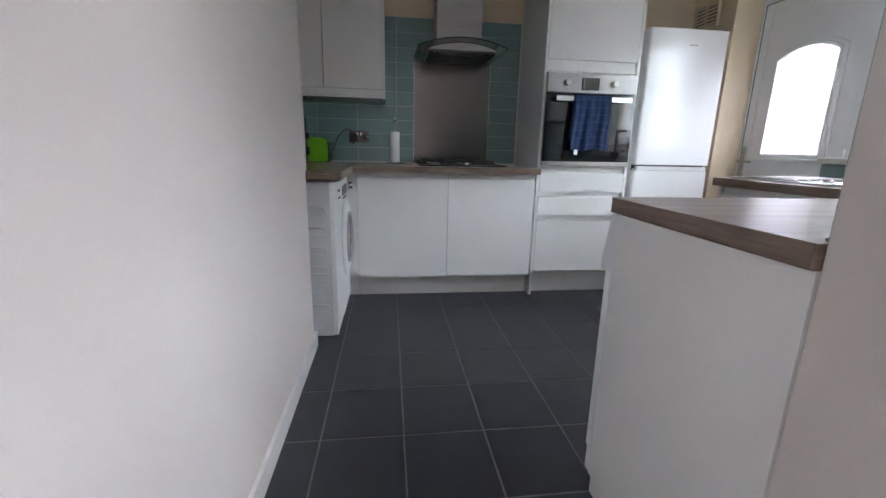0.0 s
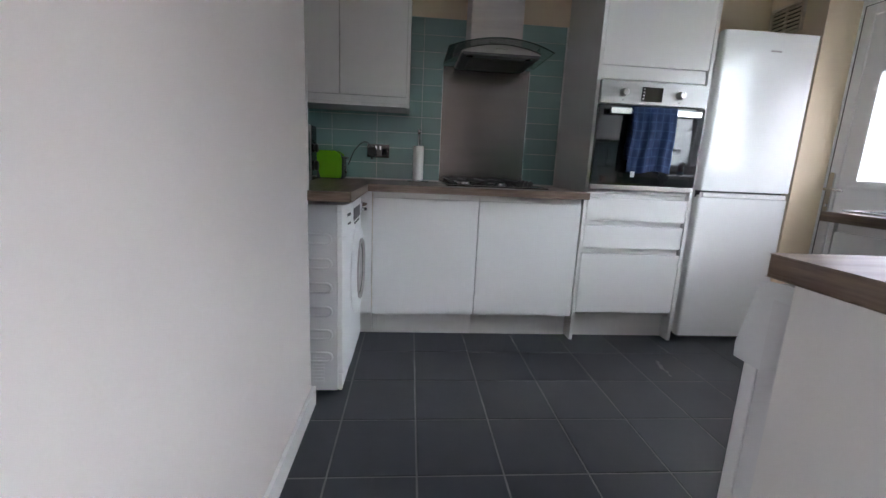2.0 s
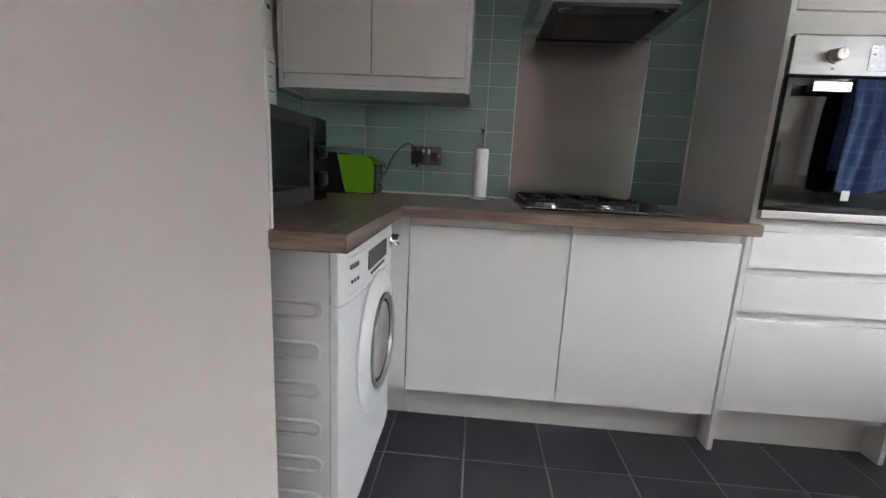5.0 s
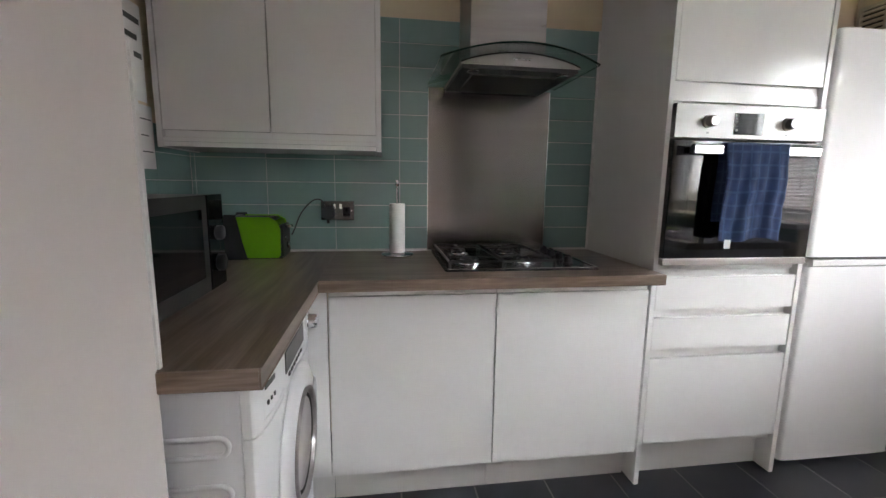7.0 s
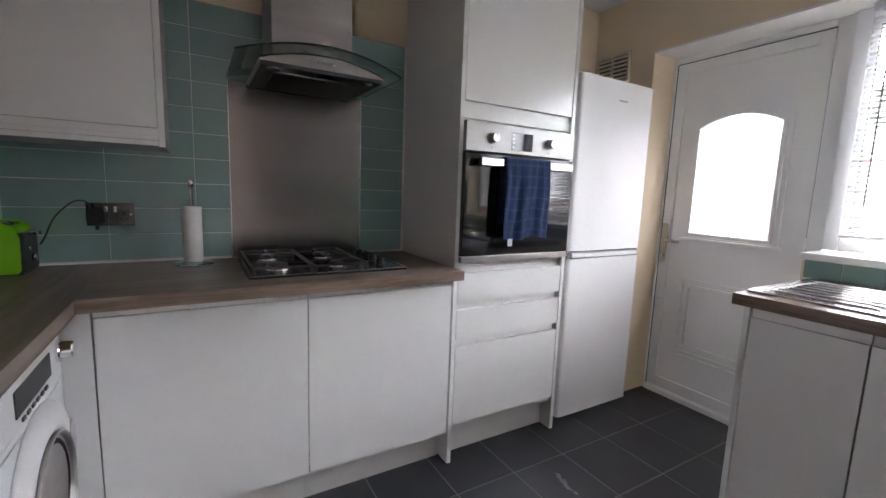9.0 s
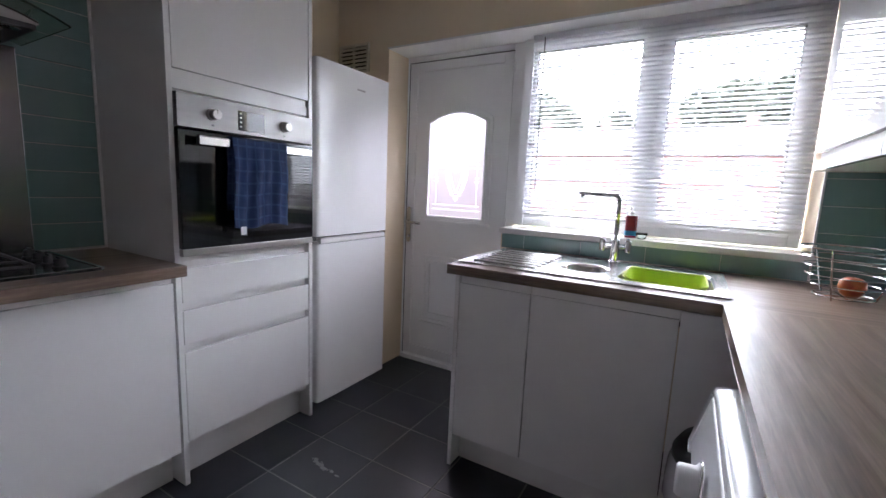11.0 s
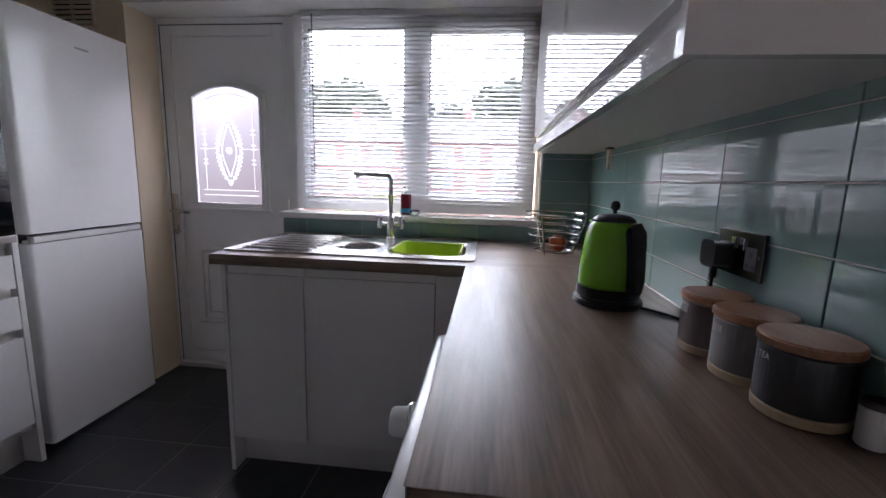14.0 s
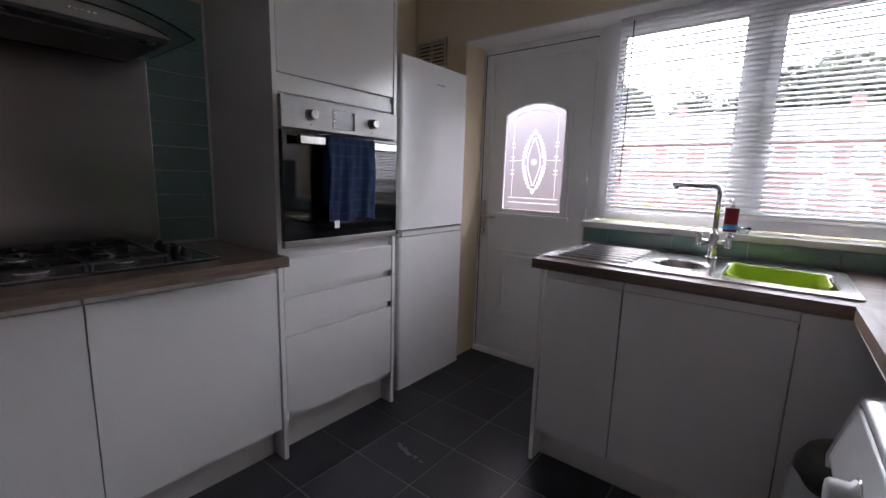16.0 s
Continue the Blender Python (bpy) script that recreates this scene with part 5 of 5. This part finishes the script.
        part("hoop", tube([(cx + rr * math.cos(a), cy + rr * math.sin(a), z) for a in [2 * math.pi * i / 40 for i in range(40)]], 0.0022 if k < 5 else 0.0034, 6, closed=True), WIRE, u)
    for i in range(3):
        a = 2 * math.pi * i / 3 + 0.5
        part("upright", tube([(cx + r * (0.60 + 0.40 * f ** 0.8 + 0.012) * math.cos(a), cy + r * (0.60 + 0.40 * f ** 0.8 + 0.012) * math.sin(a), TOP + 0.002 + (h + 0.010) * f) for f in [q / 8 for q in range(9)]], 0.003, 6), WIRE, u)
    for i in range(3):
        a = math.pi * i / 3
        part("base_wire", tube([(cx + r * 0.6 * math.cos(a), cy + r * 0.6 * math.sin(a), TOP + 0.010), (cx - r * 0.6 * math.cos(a), cy - r * 0.6 * math.sin(a), TOP + 0.010)], 0.002, 6), WIRE, u)
    return u


wire_basket(2.14, 0.655, 0.132, 0.160, "shiny chrome wire fruit basket holding a red apple")
APPLE = surface("apple_skin", (0.45, 0.045, 0.025), (0.52, 0.22, 0.05), 0.3, scale=20, bump=0.03)
u = thing("apple", (2.12, 0.640, TOP + 0.015), "red apple lying in the wire basket", "apple")
part("flesh", lathe([(0.0001, 0.006), (0.016, 0.001), (0.030, 0.014), (0.037, 0.036), (0.034, 0.056), (0.020, 0.067), (0.008, 0.066), (0.0001, 0.058)], (2.12, 0.640, TOP + 0.0125), "z", 24), APPLE, u, smooth=True)
part("stalk", tube([(2.12, 0.640, TOP + 0.070), (2.122, 0.642, TOP + 0.086)], 0.0014, 6), LID, u)

# ---- kettle ----
u = thing("kettle", (1.359, 0.620, TOP), "lime green cordless kettle with black handle and base", "kettle")
kc = (1.359, 0.620, TOP)
part("power_base", lathe([(0.088, 0.0008), (0.092, 0.004), (0.090, 0.016), (0.080, 0.020)], kc, "z", 44), BLACK, u, "round black power base")
part("foot_band", lathe([(0.078, 0.0205), (0.083, 0.024), (0.082, 0.048)], kc, "z", 44), BLACK, u)
part("body", lathe([(0.0815, 0.0485), (0.0822, 0.055), (0.080, 0.10), (0.072, 0.165), (0.063, 0.200), (0.056, 0.212)], kc, "z", 48), LIME, u, "lime green body", smooth=True)
part("lid", lathe([(0.056, 0.2125), (0.055, 0.218), (0.040, 0.228), (0.012, 0.233), (0.0001, 0.233)], kc, "z", 40), BLACK, u, smooth=True)
part("lid_knob", lathe([(0.006, 0.232), (0.006, 0.240), (0.013, 0.246), (0.013, 0.256), (0.008, 0.264), (0.0001, 0.265)], kc, "z", 20), BLACK, u, smooth=True)
ka = radians(214)                             # the handle's side
hx, hy = math.cos(ka), math.sin(ka)


def kp(r, z, side=0.0):
    return (kc[0] + hx * r - hy * side, kc[1] + hy * r + hx * side, TOP + z)


bm = bmesh.new()
pts = [kp(0.058, 0.196), kp(0.074, 0.200), kp(0.080, 0.190), kp(0.083, 0.165), kp(0.086, 0.12), kp(0.088, 0.075), kp(0.084, 0.052), kp(0.076, 0.045)]
tube(pts, 0.012, 10, bm, flat=1.6)
part("handle", bm, BLACK, u, "broad black plastic handle", smooth=True)
bm = bmesh.new()
v = [[kp(r, z, s) for s in (-0.026, 0.026)] for r, z in ((0.064, 0.205), (0.069, 0.198), (0.076, 0.16), (0.083, 0.10), (0.085, 0.05), (0.078, 0.046), (0.060, 0.19))]
rows = [[bm.verts.new(p) for p in r] for r in v]
for a, b in zip(rows, rows[1:] + rows[:1]):
    bm.faces.new((a[0], a[1], b[1], b[0]))
bm.faces.new([r[0] for r in rows])
bm.faces.new([r[1] for r in rows][::-1])
part("handle_spine", bm, BLACK, u, bevel=0.004)
sx_, sy_ = -hx, -hy
bm = bmesh.new()
a = [bm.verts.new(p) for p in ((kc[0] + sx_ * 0.050 - sy_ * 0.030, kc[1] + sy_ * 0.050 + sx_ * 0.030, TOP + 0.205), (kc[0] + sx_ * 0.050 + sy_ * 0.030, kc[1] + sy_ * 0.050 - sx_ * 0.030, TOP + 0.205), (kc[0] + sx_ * 0.092, kc[1] + sy_ * 0.092, TOP + 0.211), (kc[0] + sx_ * 0.060, kc[1] + sy_ * 0.060, TOP + 0.150))]
for f in ((0, 1, 2), (0, 2, 3), (1, 3, 2), (0, 3, 1)):
    bm.faces.new([a[i] for i in f])
part("spout", bm, LIME, u, "lime green spout", bevel=0.004)
u.location = (1.388, 0.628, TOP)
u.scale = (0.92, 0.92, 0.98)

# ---- south socket, plug and lead ----
SKS = S + 0.010
double_socket((1.152, SKS, 1.086), "+y", "brushed steel double wall socket above the storage jars", False)
plug_on((1.192, SKS + 0.009, 1.079), 1)
cable("kettle_lead", [(1.192, SKS + 0.028, 1.036), (1.192, SKS + 0.030, 0.99), (1.194, SKS + 0.028, 0.935), (1.205, SKS + 0.034, TOP + 0.006), (1.25, SKS + 0.04, TOP + 0.0045), (1.29, SKS + 0.06, TOP + 0.0045), (1.345, 0.568, TOP + 0.006)], 0.0035, "black kettle lead running along the worktop")

# ---- storage jars ----
JARG = surface("jar_brown_grey", (0.13, 0.105, 0.10), (0.16, 0.13, 0.125), 0.3, bump=0.02)
JARM = surface("jar_mid_grey", (0.24, 0.235, 0.24), (0.28, 0.275, 0.28), 0.3, bump=0.02)
JARD = surface("jar_dark_grey", (0.025, 0.027, 0.032), (0.035, 0.037, 0.043), 0.3, bump=0.02)
WHITEINK = surface("white_ink", (0.45, 0.45, 0.44), (0.5, 0.5, 0.49), 0.6, bump=0)
for (jx, jy), mat_, col, text in (((1.097, 0.520), JARG, "brown grey", ""), ((0.990, 0.516), JARM, "mid grey", ""), ((0.881, 0.512), JARD, "dark slate", "TEA")):
    r = 0.054
    u = thing("storage_jar", (jx, jy, TOP), f"round {col} ceramic jar with a wooden lid on the worktop", "storage jar", "storage jars")
    c = (jx, jy, TOP)
    part("foot_ring", lathe([(r - 0.003, 0.0008), (r, 0.003), (r + 0.0005, 0.014), (r - 0.001, 0.0155)], c, "z", 44), PALEWOOD, u, "pale wooden foot ring", smooth=False)
    part("body", lathe([(r - 0.002, 0.016), (r, 0.018), (r, 0.092), (r - 0.003, 0.0945)], c, "z", 48), mat_, u)
    part("lid", lathe([(r - 0.001, 0.095), (r + 0.003, 0.098), (r + 0.003, 0.106), (r, 0.109), (0.0001, 0.1095)], c, "z", 48), LID, u, "reddish wooden lid")
    a = radians(92)
    if text:
        m = Matrix.Translation((jx, jy, TOP + 0.080)) @ Matrix.Rotation(a + math.pi / 2, 4, "Z") @ Matrix.Translation((0, -r - 0.0006, 0)) @ Matrix.Rotation(math.pi / 2, 4, "X")
        words("lettering", text, 0.012, m, WHITEINK, u, "white capital lettering")
    else:
        for q in range(4):
            b = a + 0.10 * (q - 1.5)
            bm = box(-0.0018, 0.0018, -r - 0.0010, -r + 0.001, 0.073, 0.084)
            bmesh.ops.transform(bm, matrix=Matrix.Translation(c) @ Matrix.Rotation(b + math.pi / 2, 4, "Z"), verts=bm.verts)
            part("lettering", bm, WHITEINK, u)
u = thing("salt_pot", (0.812, 0.478, TOP), "small white salt pot with a dark lid", "pot")
part("body", lathe([(0.014, 0.001), (0.016, 0.003), (0.016, 0.048), (0.014, 0.050)], (0.812, 0.478, TOP), "z", 28), WHITE, u)
part("lid", lathe([(0.0165, 0.0505), (0.0165, 0.056), (0.014, 0.059), (0.0001, 0.059)], (0.812, 0.478, TOP), "z", 28), DARKGREY, u)

# ---- small plug hanging under the wall cabinet ----
u = thing("hanging_hook", (2.02, S + 0.05, UZ), "small cream hook with a hanging tag under the cabinet", "hook")
part("bracket", box(2.000, 2.040, S + 0.03, S + 0.055, UZ - 0.008, UZ), BLACK, u, bevel=0.001)
part("tag", prism([(2.008, UZ - 0.010), (2.030, UZ - 0.010), (2.028, UZ - 0.055), (2.018, UZ - 0.085), (2.010, UZ - 0.055)], "y", S + 0.036, S + 0.048), PALEWOOD, u, bevel=0.002)

# ---- outside ----
BRICKFAR = surface("far_brick", (0.17, 0.075, 0.07), (0.22, 0.105, 0.095), 0.85, scale=2, fine=14, bump=0.3)
ROOFFAR = surface("far_roof", (0.10, 0.094, 0.093), (0.14, 0.13, 0.127), 0.8, scale=1.5, fine=10, bump=0.4)
ROADM = surface("asphalt", (0.05, 0.05, 0.052), (0.07, 0.07, 0.072), 0.9, scale=2, fine=60, bump=0.3)
PAVEM = surface("paving", (0.20, 0.19, 0.18), (0.26, 0.25, 0.235), 0.85, scale=1.2, fine=30, bump=0.2)
part("pavement", box(OUT + 0.001, OUT + 7.5, -30, 30, -0.299, -0.27), PAVEM, kind="structure")
part("road", box(24, 30, -120, 120, -0.299, -0.285), ROADM, kind="structure")
DARKGLASS = surface("far_pane", (0.10, 0.11, 0.12), (0.14, 0.15, 0.16), 0.1, bump=0)


def terrace_house(y0, w, label):
    x0, x1, eave, ridge = 44.0, 51.5, 5.0, 7.9
    u = thing("terraced_house", (x0, y0 + w / 2, -0.3), label, "house", "row of houses")
    part("wall", box(x0, x1, y0 + 0.002, y0 + w - 0.002, -0.3, eave), BRICKFAR, u)
    part("roof", prism([(x0 - 0.4, eave), (x1 + 0.4, eave), (x1 + 0.4, eave + 0.12), ((x0 + x1) / 2, ridge), (x0 - 0.4, eave + 0.12)], "y", y0 + 0.002, y0 + w - 0.002), ROOFFAR, u)
    part("gutter", box(x0 - 0.5, x0 - 0.405, y0 + 0.01, y0 + w - 0.01, eave - 0.02, eave + 0.12), UPVC, u)
    part("render_band", box(x0 - 0.06, x0 - 0.002, y0 + 0.1, y0 + w - 0.1, 2.45, 3.05), UPVC, u, "white boarded band")
    for zz, hh in ((0.55, 1.35), (3.15, 1.30)):
        for yy, ww in ((y0 + 0.5, 2.1), (y0 + w - 2.1, 1.5)):
            if zz < 1 and ww == 1.5:
                d = part("door", box(x0 - 0.05, x0 - 0.002, yy + 0.3, yy + 1.2, -0.25, 1.85), UPVC, u, "white front door")
                continue
            f = part("window", ring_between([(yy + 0.09, zz + 0.09), (yy + ww - 0.09, zz + 0.09), (yy + ww - 0.09, zz + hh - 0.09), (yy + 0.09, zz + hh - 0.09)], [(yy, zz), (yy + ww, zz), (yy + ww, zz + hh), (yy, zz + hh)], "x", x0 - 0.08, x0 - 0.002), UPVC, u)
            part("pane", box(x0 - 0.03, x0 - 0.003, yy + 0.09, yy + ww - 0.09, zz + 0.09, zz + hh - 0.09), DARKGLASS, f)
            part("glazing_bar", box(x0 - 0.07, x0 - 0.031, yy + ww / 2 - 0.04, yy + ww / 2 + 0.04, zz + 0.09, zz + hh - 0.09), UPVC, f)
    ch = part("chimney", box((x0 + x1) / 2 - 0.4, (x0 + x1) / 2 + 0.4, y0 + w - 1.1, y0 + w - 0.3, ridge - 0.6, ridge + 0.9), BRICKFAR, u)
    return u


for k in range(-6, 10):
    terrace_house(-2 + k * 6.2, 6.2, "two-storey red brick terraced house with white windows")

# leaf green greyed in the colour itself to stand in for outdoor haze
LEAF_HAZED = surface("foliage_hazed", (0.055, 0.065, 0.045), (0.085, 0.095, 0.07), 0.8, scale=3, bump=0)
LEAF2 = surface("foliage_bright", (0.10, 0.15, 0.02), (0.16, 0.19, 0.035), 0.8, scale=3, bump=0)
PINK = surface("foliage_pink", (0.35, 0.10, 0.14), (0.42, 0.15, 0.18), 0.8, scale=3, bump=0)
BARK = surface("bark", (0.09, 0.07, 0.05), (0.14, 0.11, 0.08), 0.95, fine=30, bump=0.6)


def leaves(bm, cx, cy, cz, rx, ry, rz, count, size, rnd):
    """Small leaf clumps scattered in an uneven ellipsoid."""
    for _ in range(count):
        d = Vector((rnd.gauss(0, 1), rnd.gauss(0, 1), rnd.gauss(0, 1))).normalized()
        k = rnd.uniform(0.45, 1.0) ** 0.5 * (1 + 0.28 * noise.noise(d * 2.2 + Vector((cx, cy, cz))))
        p = Vector((cx + d.x * rx * k, cy + d.y * ry * k, cz + d.z * rz * k))
        n = Vector((rnd.gauss(0, 1), rnd.gauss(0, 1), rnd.gauss(0, 1))).normalized()
        a = n.orthogonal().normalized() * size * rnd.uniform(0.6, 1.3)
        b = n.cross(a) * 0.7
        bm.faces.new([bm.verts.new(q) for q in (p - a, p - b * 0.6, p + a, p + b)])


def tree(x, y, h, r, seed):
    rnd = random.Random(seed)
    u = thing("tree", (x, y, -0.3), "tall leafy tree behind the row of houses", "tree", "trees")
    bm = tube([(x, y, -0.3), (x + 0.1, y, h * 0.35), (x, y + 0.1, h * 0.7)], r * 0.07, 8)
    for k in range(7):
        a, z = rnd.uniform(0, 6.28), h * rnd.uniform(0.3, 0.6)
        tube([(x, y, z), (x + math.cos(a) * r * 0.4, y + math.sin(a) * r * 0.4, z + h * 0.15), (x + math.cos(a) * r * 0.75, y + math.sin(a) * r * 0.75, z + h * 0.22)], r * 0.025, 6, bm)
    part("trunk", bm, BARK, u, smooth=True)
    bm = bmesh.new()
    for k in range(9):
        a = rnd.uniform(0, 6.28)
        q = rnd.uniform(0.1, 0.6) * r
        leaves(bm, x + math.cos(a) * q, y + math.sin(a) * q, h * rnd.uniform(0.5, 0.8), r * 0.55, r * 0.55, h * 0.2, 640, r * 0.10, rnd)
    part("crown", bm, LEAF_HAZED, u)


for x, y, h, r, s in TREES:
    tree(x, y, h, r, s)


def shrub(x, y, rx, rz, mat_, seed, label, n=900):
    u = thing("shrub", (x, y, -0.3), label, "shrub", "garden shrubs")
    bm = bmesh.new()
    rnd = random.Random(seed)
    leaves(bm, x, y, -0.3 + rz, rx, rx, rz, n, 0.06, rnd)
    part("leaves", bm, mat_, u)
    part("stems", tube([(x, y, -0.3), (x, y, -0.3 + rz)], 0.04, 6), BARK, u)


shrub(12.0, 4.2, 1.0, 0.55, LEAF2, 3, "rounded yellow-green garden shrub")
shrub(13.0, 7.6, 0.9, 0.65, PINK, 4, "pink-flowering garden shrub by the lawn")
shrub(12.5, 2.4, 0.8, 0.45, LEAF_HAZED, 5, "rounded dark green garden shrub by the path")
# front garden wall and white gate arch
u = thing("garden_wall", (19, 0, -0.3), "low red brick garden wall with a pale coping", "wall")
part("brickwork", box(19, 19.22, -20, 30, -0.3, 0.55), BRICKFAR, u)
part("coping", box(18.97, 19.25, -20, 30, 0.5505, 0.61), PAVEM, u)
u = thing("garden_arch", (11, 0.75, -0.3), "white painted timber garden arch and post", "arch")
for y in (-0.10, 0.80):
    part("post", box(11.0, 11.09, y, y + 0.09, -0.3, 1.15), UPVC, u)
part("hoop", tube([(11.045, -0.055 + 0.45 - 0.45 * math.cos(a), 1.15 + 0.35 * math.sin(a)) for a in [math.pi * k / 12 for k in range(13)]], 0.045, 8), UPVC, u, smooth=True)


# ---- floor tiles ----
def tile_mesh(name, w, d, h, chamfer, material):
    bm = bmesh.new()
    lo = [bm.verts.new((x, y, -h)) for x, y in ((0, 0), (w, 0), (w, d), (0, d))]
    c = chamfer
    mid = [bm.verts.new((x, y, -c)) for x, y in ((0, 0), (w, 0), (w, d), (0, d))]
    hi = [bm.verts.new((x, y, 0)) for x, y in ((c, c), (w - c, c), (w - c, d - c), (c, d - c))]
    for a, b in ((lo, mid), (mid, hi)):
        for i in range(4):
            bm.faces.new((a[i], a[(i + 1) % 4], b[(i + 1) % 4], b[i]))
    bm.faces.new(hi)
    me = bpy.data.meshes.new(name)
    bm.to_mesh(me)
    bm.free()
    me.materials.append(material)
    return me


FGX, FGY, PXT, PYT, JOINT = 0.118, 1.600, 0.2990, 0.3185, 0.006
floor = bpy.data.objects["floor"]
meshes = {}
for i in range(-4, 10):
    for j in range(-14, 6):
        x0, y0 = FGX + i * PXT + JOINT / 2, FGY + j * PYT + JOINT / 2
        x1, y1 = x0 + PXT - JOINT, y0 + PYT - JOINT
        left = WL if y0 > PY else PX
        x0, x1, y1, y0 = max(x0, left), min(x1, W + 0.2 if y0 > 2.0 else W), min(y1, B), max(y0, Y0)
        if y0 < PY < y1 and x0 < PX:
            x0 = PX
        if x1 - x0 < 0.02 or y1 - y0 < 0.02:
            continue
        key = (round(x1 - x0, 3), round(y1 - y0, 3))
        if key not in meshes:
            meshes[key] = tile_mesh("floor_tile", *key, 0.006, 0.0012, SLATE)
        ob = new("floor_tile", meshes[key])
        ob.location = (x0, y0, random.uniform(-0.0004, 0.0))
        ob.parent = floor


# ---- wall tiles ----
def wall_tiles(parent, axis, plane, sign, a_joints, z_joints, a0, a1, z0, z1, skip=()):
    """Glass tiles on a wall across an axis that faces sign: joints along the wall and upwards, cut to a0..a1, z0..z1."""
    def bx(p0, p1, d0, d1, q0, q1):
        lo, hi = sorted((plane + sign * d0, plane + sign * d1))
        return box(lo, hi, p0, p1, q0, q1) if axis == "x" else box(p0, p1, lo, hi, q0, q1)
    part("tile_bed", bx(a0, a1, 0.0005, 0.0065, z0, z1), TGROUT, parent, kind="structure")
    g = 0.0014
    for p, q in zip(a_joints, a_joints[1:]):
        p, q = max(p, a0) + g, min(q, a1) - g
        if q - p < 0.012:
            continue
        for r, s in zip(z_joints, z_joints[1:]):
            r, s = max(r, z0) + g, min(s, z1) - g
            if s - r < 0.012 or any(b0 < (p + q) / 2 < b1 and c0 < (r + s) / 2 < c1 for b0, b1, c0, c1 in skip):
                continue
            key = (axis, sign, round(q - p, 3), round(s - r, 3))
            if key not in meshes:
                w, h, c = (q - p) / 2, (s - r) / 2, 0.0012
                bm = bmesh.new()
                v = []
                for ww, hh, d in ((w, h, 0.0), (w, h, 0.0078), (w - c, h - c, 0.009)):
                    v.append([bm.verts.new((sign * d, aa, zz) if axis == "x" else (aa, sign * d, zz)) for aa, zz in ((-ww, -hh), (ww, -hh), (ww, hh), (-ww, hh))])
                for x, y in zip(v, v[1:]):
                    for i in range(4):
                        bm.faces.new((x[i], x[(i + 1) % 4], y[(i + 1) % 4], y[i]))
                bm.faces.new(v[2])
                bmesh.ops.recalc_face_normals(bm, faces=bm.faces)
                me = bpy.data.meshes.new("wall_tile")
                bm.to_mesh(me)
                bm.free()
                me.materials.append(GTILE)
                meshes[key] = me
            ob = new("wall_tile", meshes[key])
            at = plane + sign * 0.0006
            ob.location = (at, (p + q) / 2, (r + s) / 2) if axis == "x" else ((p + q) / 2, at, (r + s) / 2)
            ob.rotation_euler = (0, 0, random.uniform(-0.002, 0.002)) if axis == "y" else (0, random.uniform(-0.002, 0.002), 0)
            ob.parent = parent


O = bpy.data.objects
zb = [0.919 + 0.1018 * k for k in range(-1, 11)]
zs = [1.219 + 0.1064 * k for k in range(-3, 3)]
wall_tiles(O["wall_north"], "y", B, -1, [-0.744 + 0.2920 * k for k in range(-1, 6)] + [1.2], zb, WL + 0.0095, TX0 - 0.012, TOP + 0.002, 1.938)
wall_tiles(O["wall_alcove"], "x", WL, 1, [3.27 - 0.292 * k for k in range(6, -1, -1)], zb, PY + 0.0095, B, TOP + 0.002, 1.428)
wall_tiles(O["wall_west"], "y", PY, 1, [PX - 0.292 * k for k in range(2, -1, -1)], zb, X0, PX, TOP + 0.002, 1.428)
part("tile_trim", box(PX - 0.002, PX + 0.0035, PY + 0.0002, PY + 0.010, TOP + 0.001, 1.432), SKIRT, O["wall_west"], kind="structure")
part("tile_trim", box(TX0 - 0.011, TX0 - 0.003, B - 0.012, B - 0.0005, TOP + 0.002, 1.938), SKIRT, O["wall_north"], kind="structure")
wall_tiles(O["wall_south"], "y", S, 1, [0.942 + 0.320 * k for k in range(-1, 6)], zs, ENDX + 0.023, W - 0.0005, TOP + 0.002, UZ + 0.02)
wall_tiles(O["wall_east"], "x", W, -1, [0.41 + 0.292 * k for k in range(0, 2)], zs, S + 0.0098, RR - 0.004, TOP + 0.002, UZ + 0.001)
wall_tiles(O["wall_east"], "x", W, -1, [0.692 + 0.30 * k for k in range(0, 6)], [0.90, 0.9915], RR - 0.003, 2.022, TOP + 0.002, 0.9905)
part("tile_trim", box(W - 0.011, W - 0.0003, RR - 0.0035, RR + 0.003, 1.023, UZ), SKIRT, O["wall_east"], kind="structure")
# sealant lines where the worktops meet the tiles
part("sealant", box(WL + 0.01, TX0 - 0.012, B - 0.0125, B - 0.0098, TOP + 0.0003, TOP + 0.0045), SKIRT, O["wall_north"], kind="structure")
part("sealant", box(ENDX + 0.023, W - 0.011, S + 0.0098, S + 0.0125, TOP + 0.0003, TOP + 0.0045), SKIRT, O["wall_south"], kind="structure")
# a scuff of dried white on one floor tile
bm = bmesh.new()
rnd = random.Random(9)
for k in range(60):
    a = rnd.gauss(0, 0.045)
    x, y = 1.462 + a * 0.12 + rnd.gauss(0, 0.006), 2.398 + a
    s = rnd.uniform(0.002, 0.009)
    bm.faces.new([bm.verts.new((x + s * math.cos(t) * 0.7, y + s * math.sin(t) * 1.6, 0.0012 + k * 1e-6)) for t in [2 * math.pi * q / 7 for q in range(7)]])
part("floor_scuff", bm, surface("scuff", (0.20, 0.20, 0.20), (0.28, 0.28, 0.28), 0.7, bump=0), O["floor"], kind="stuff")
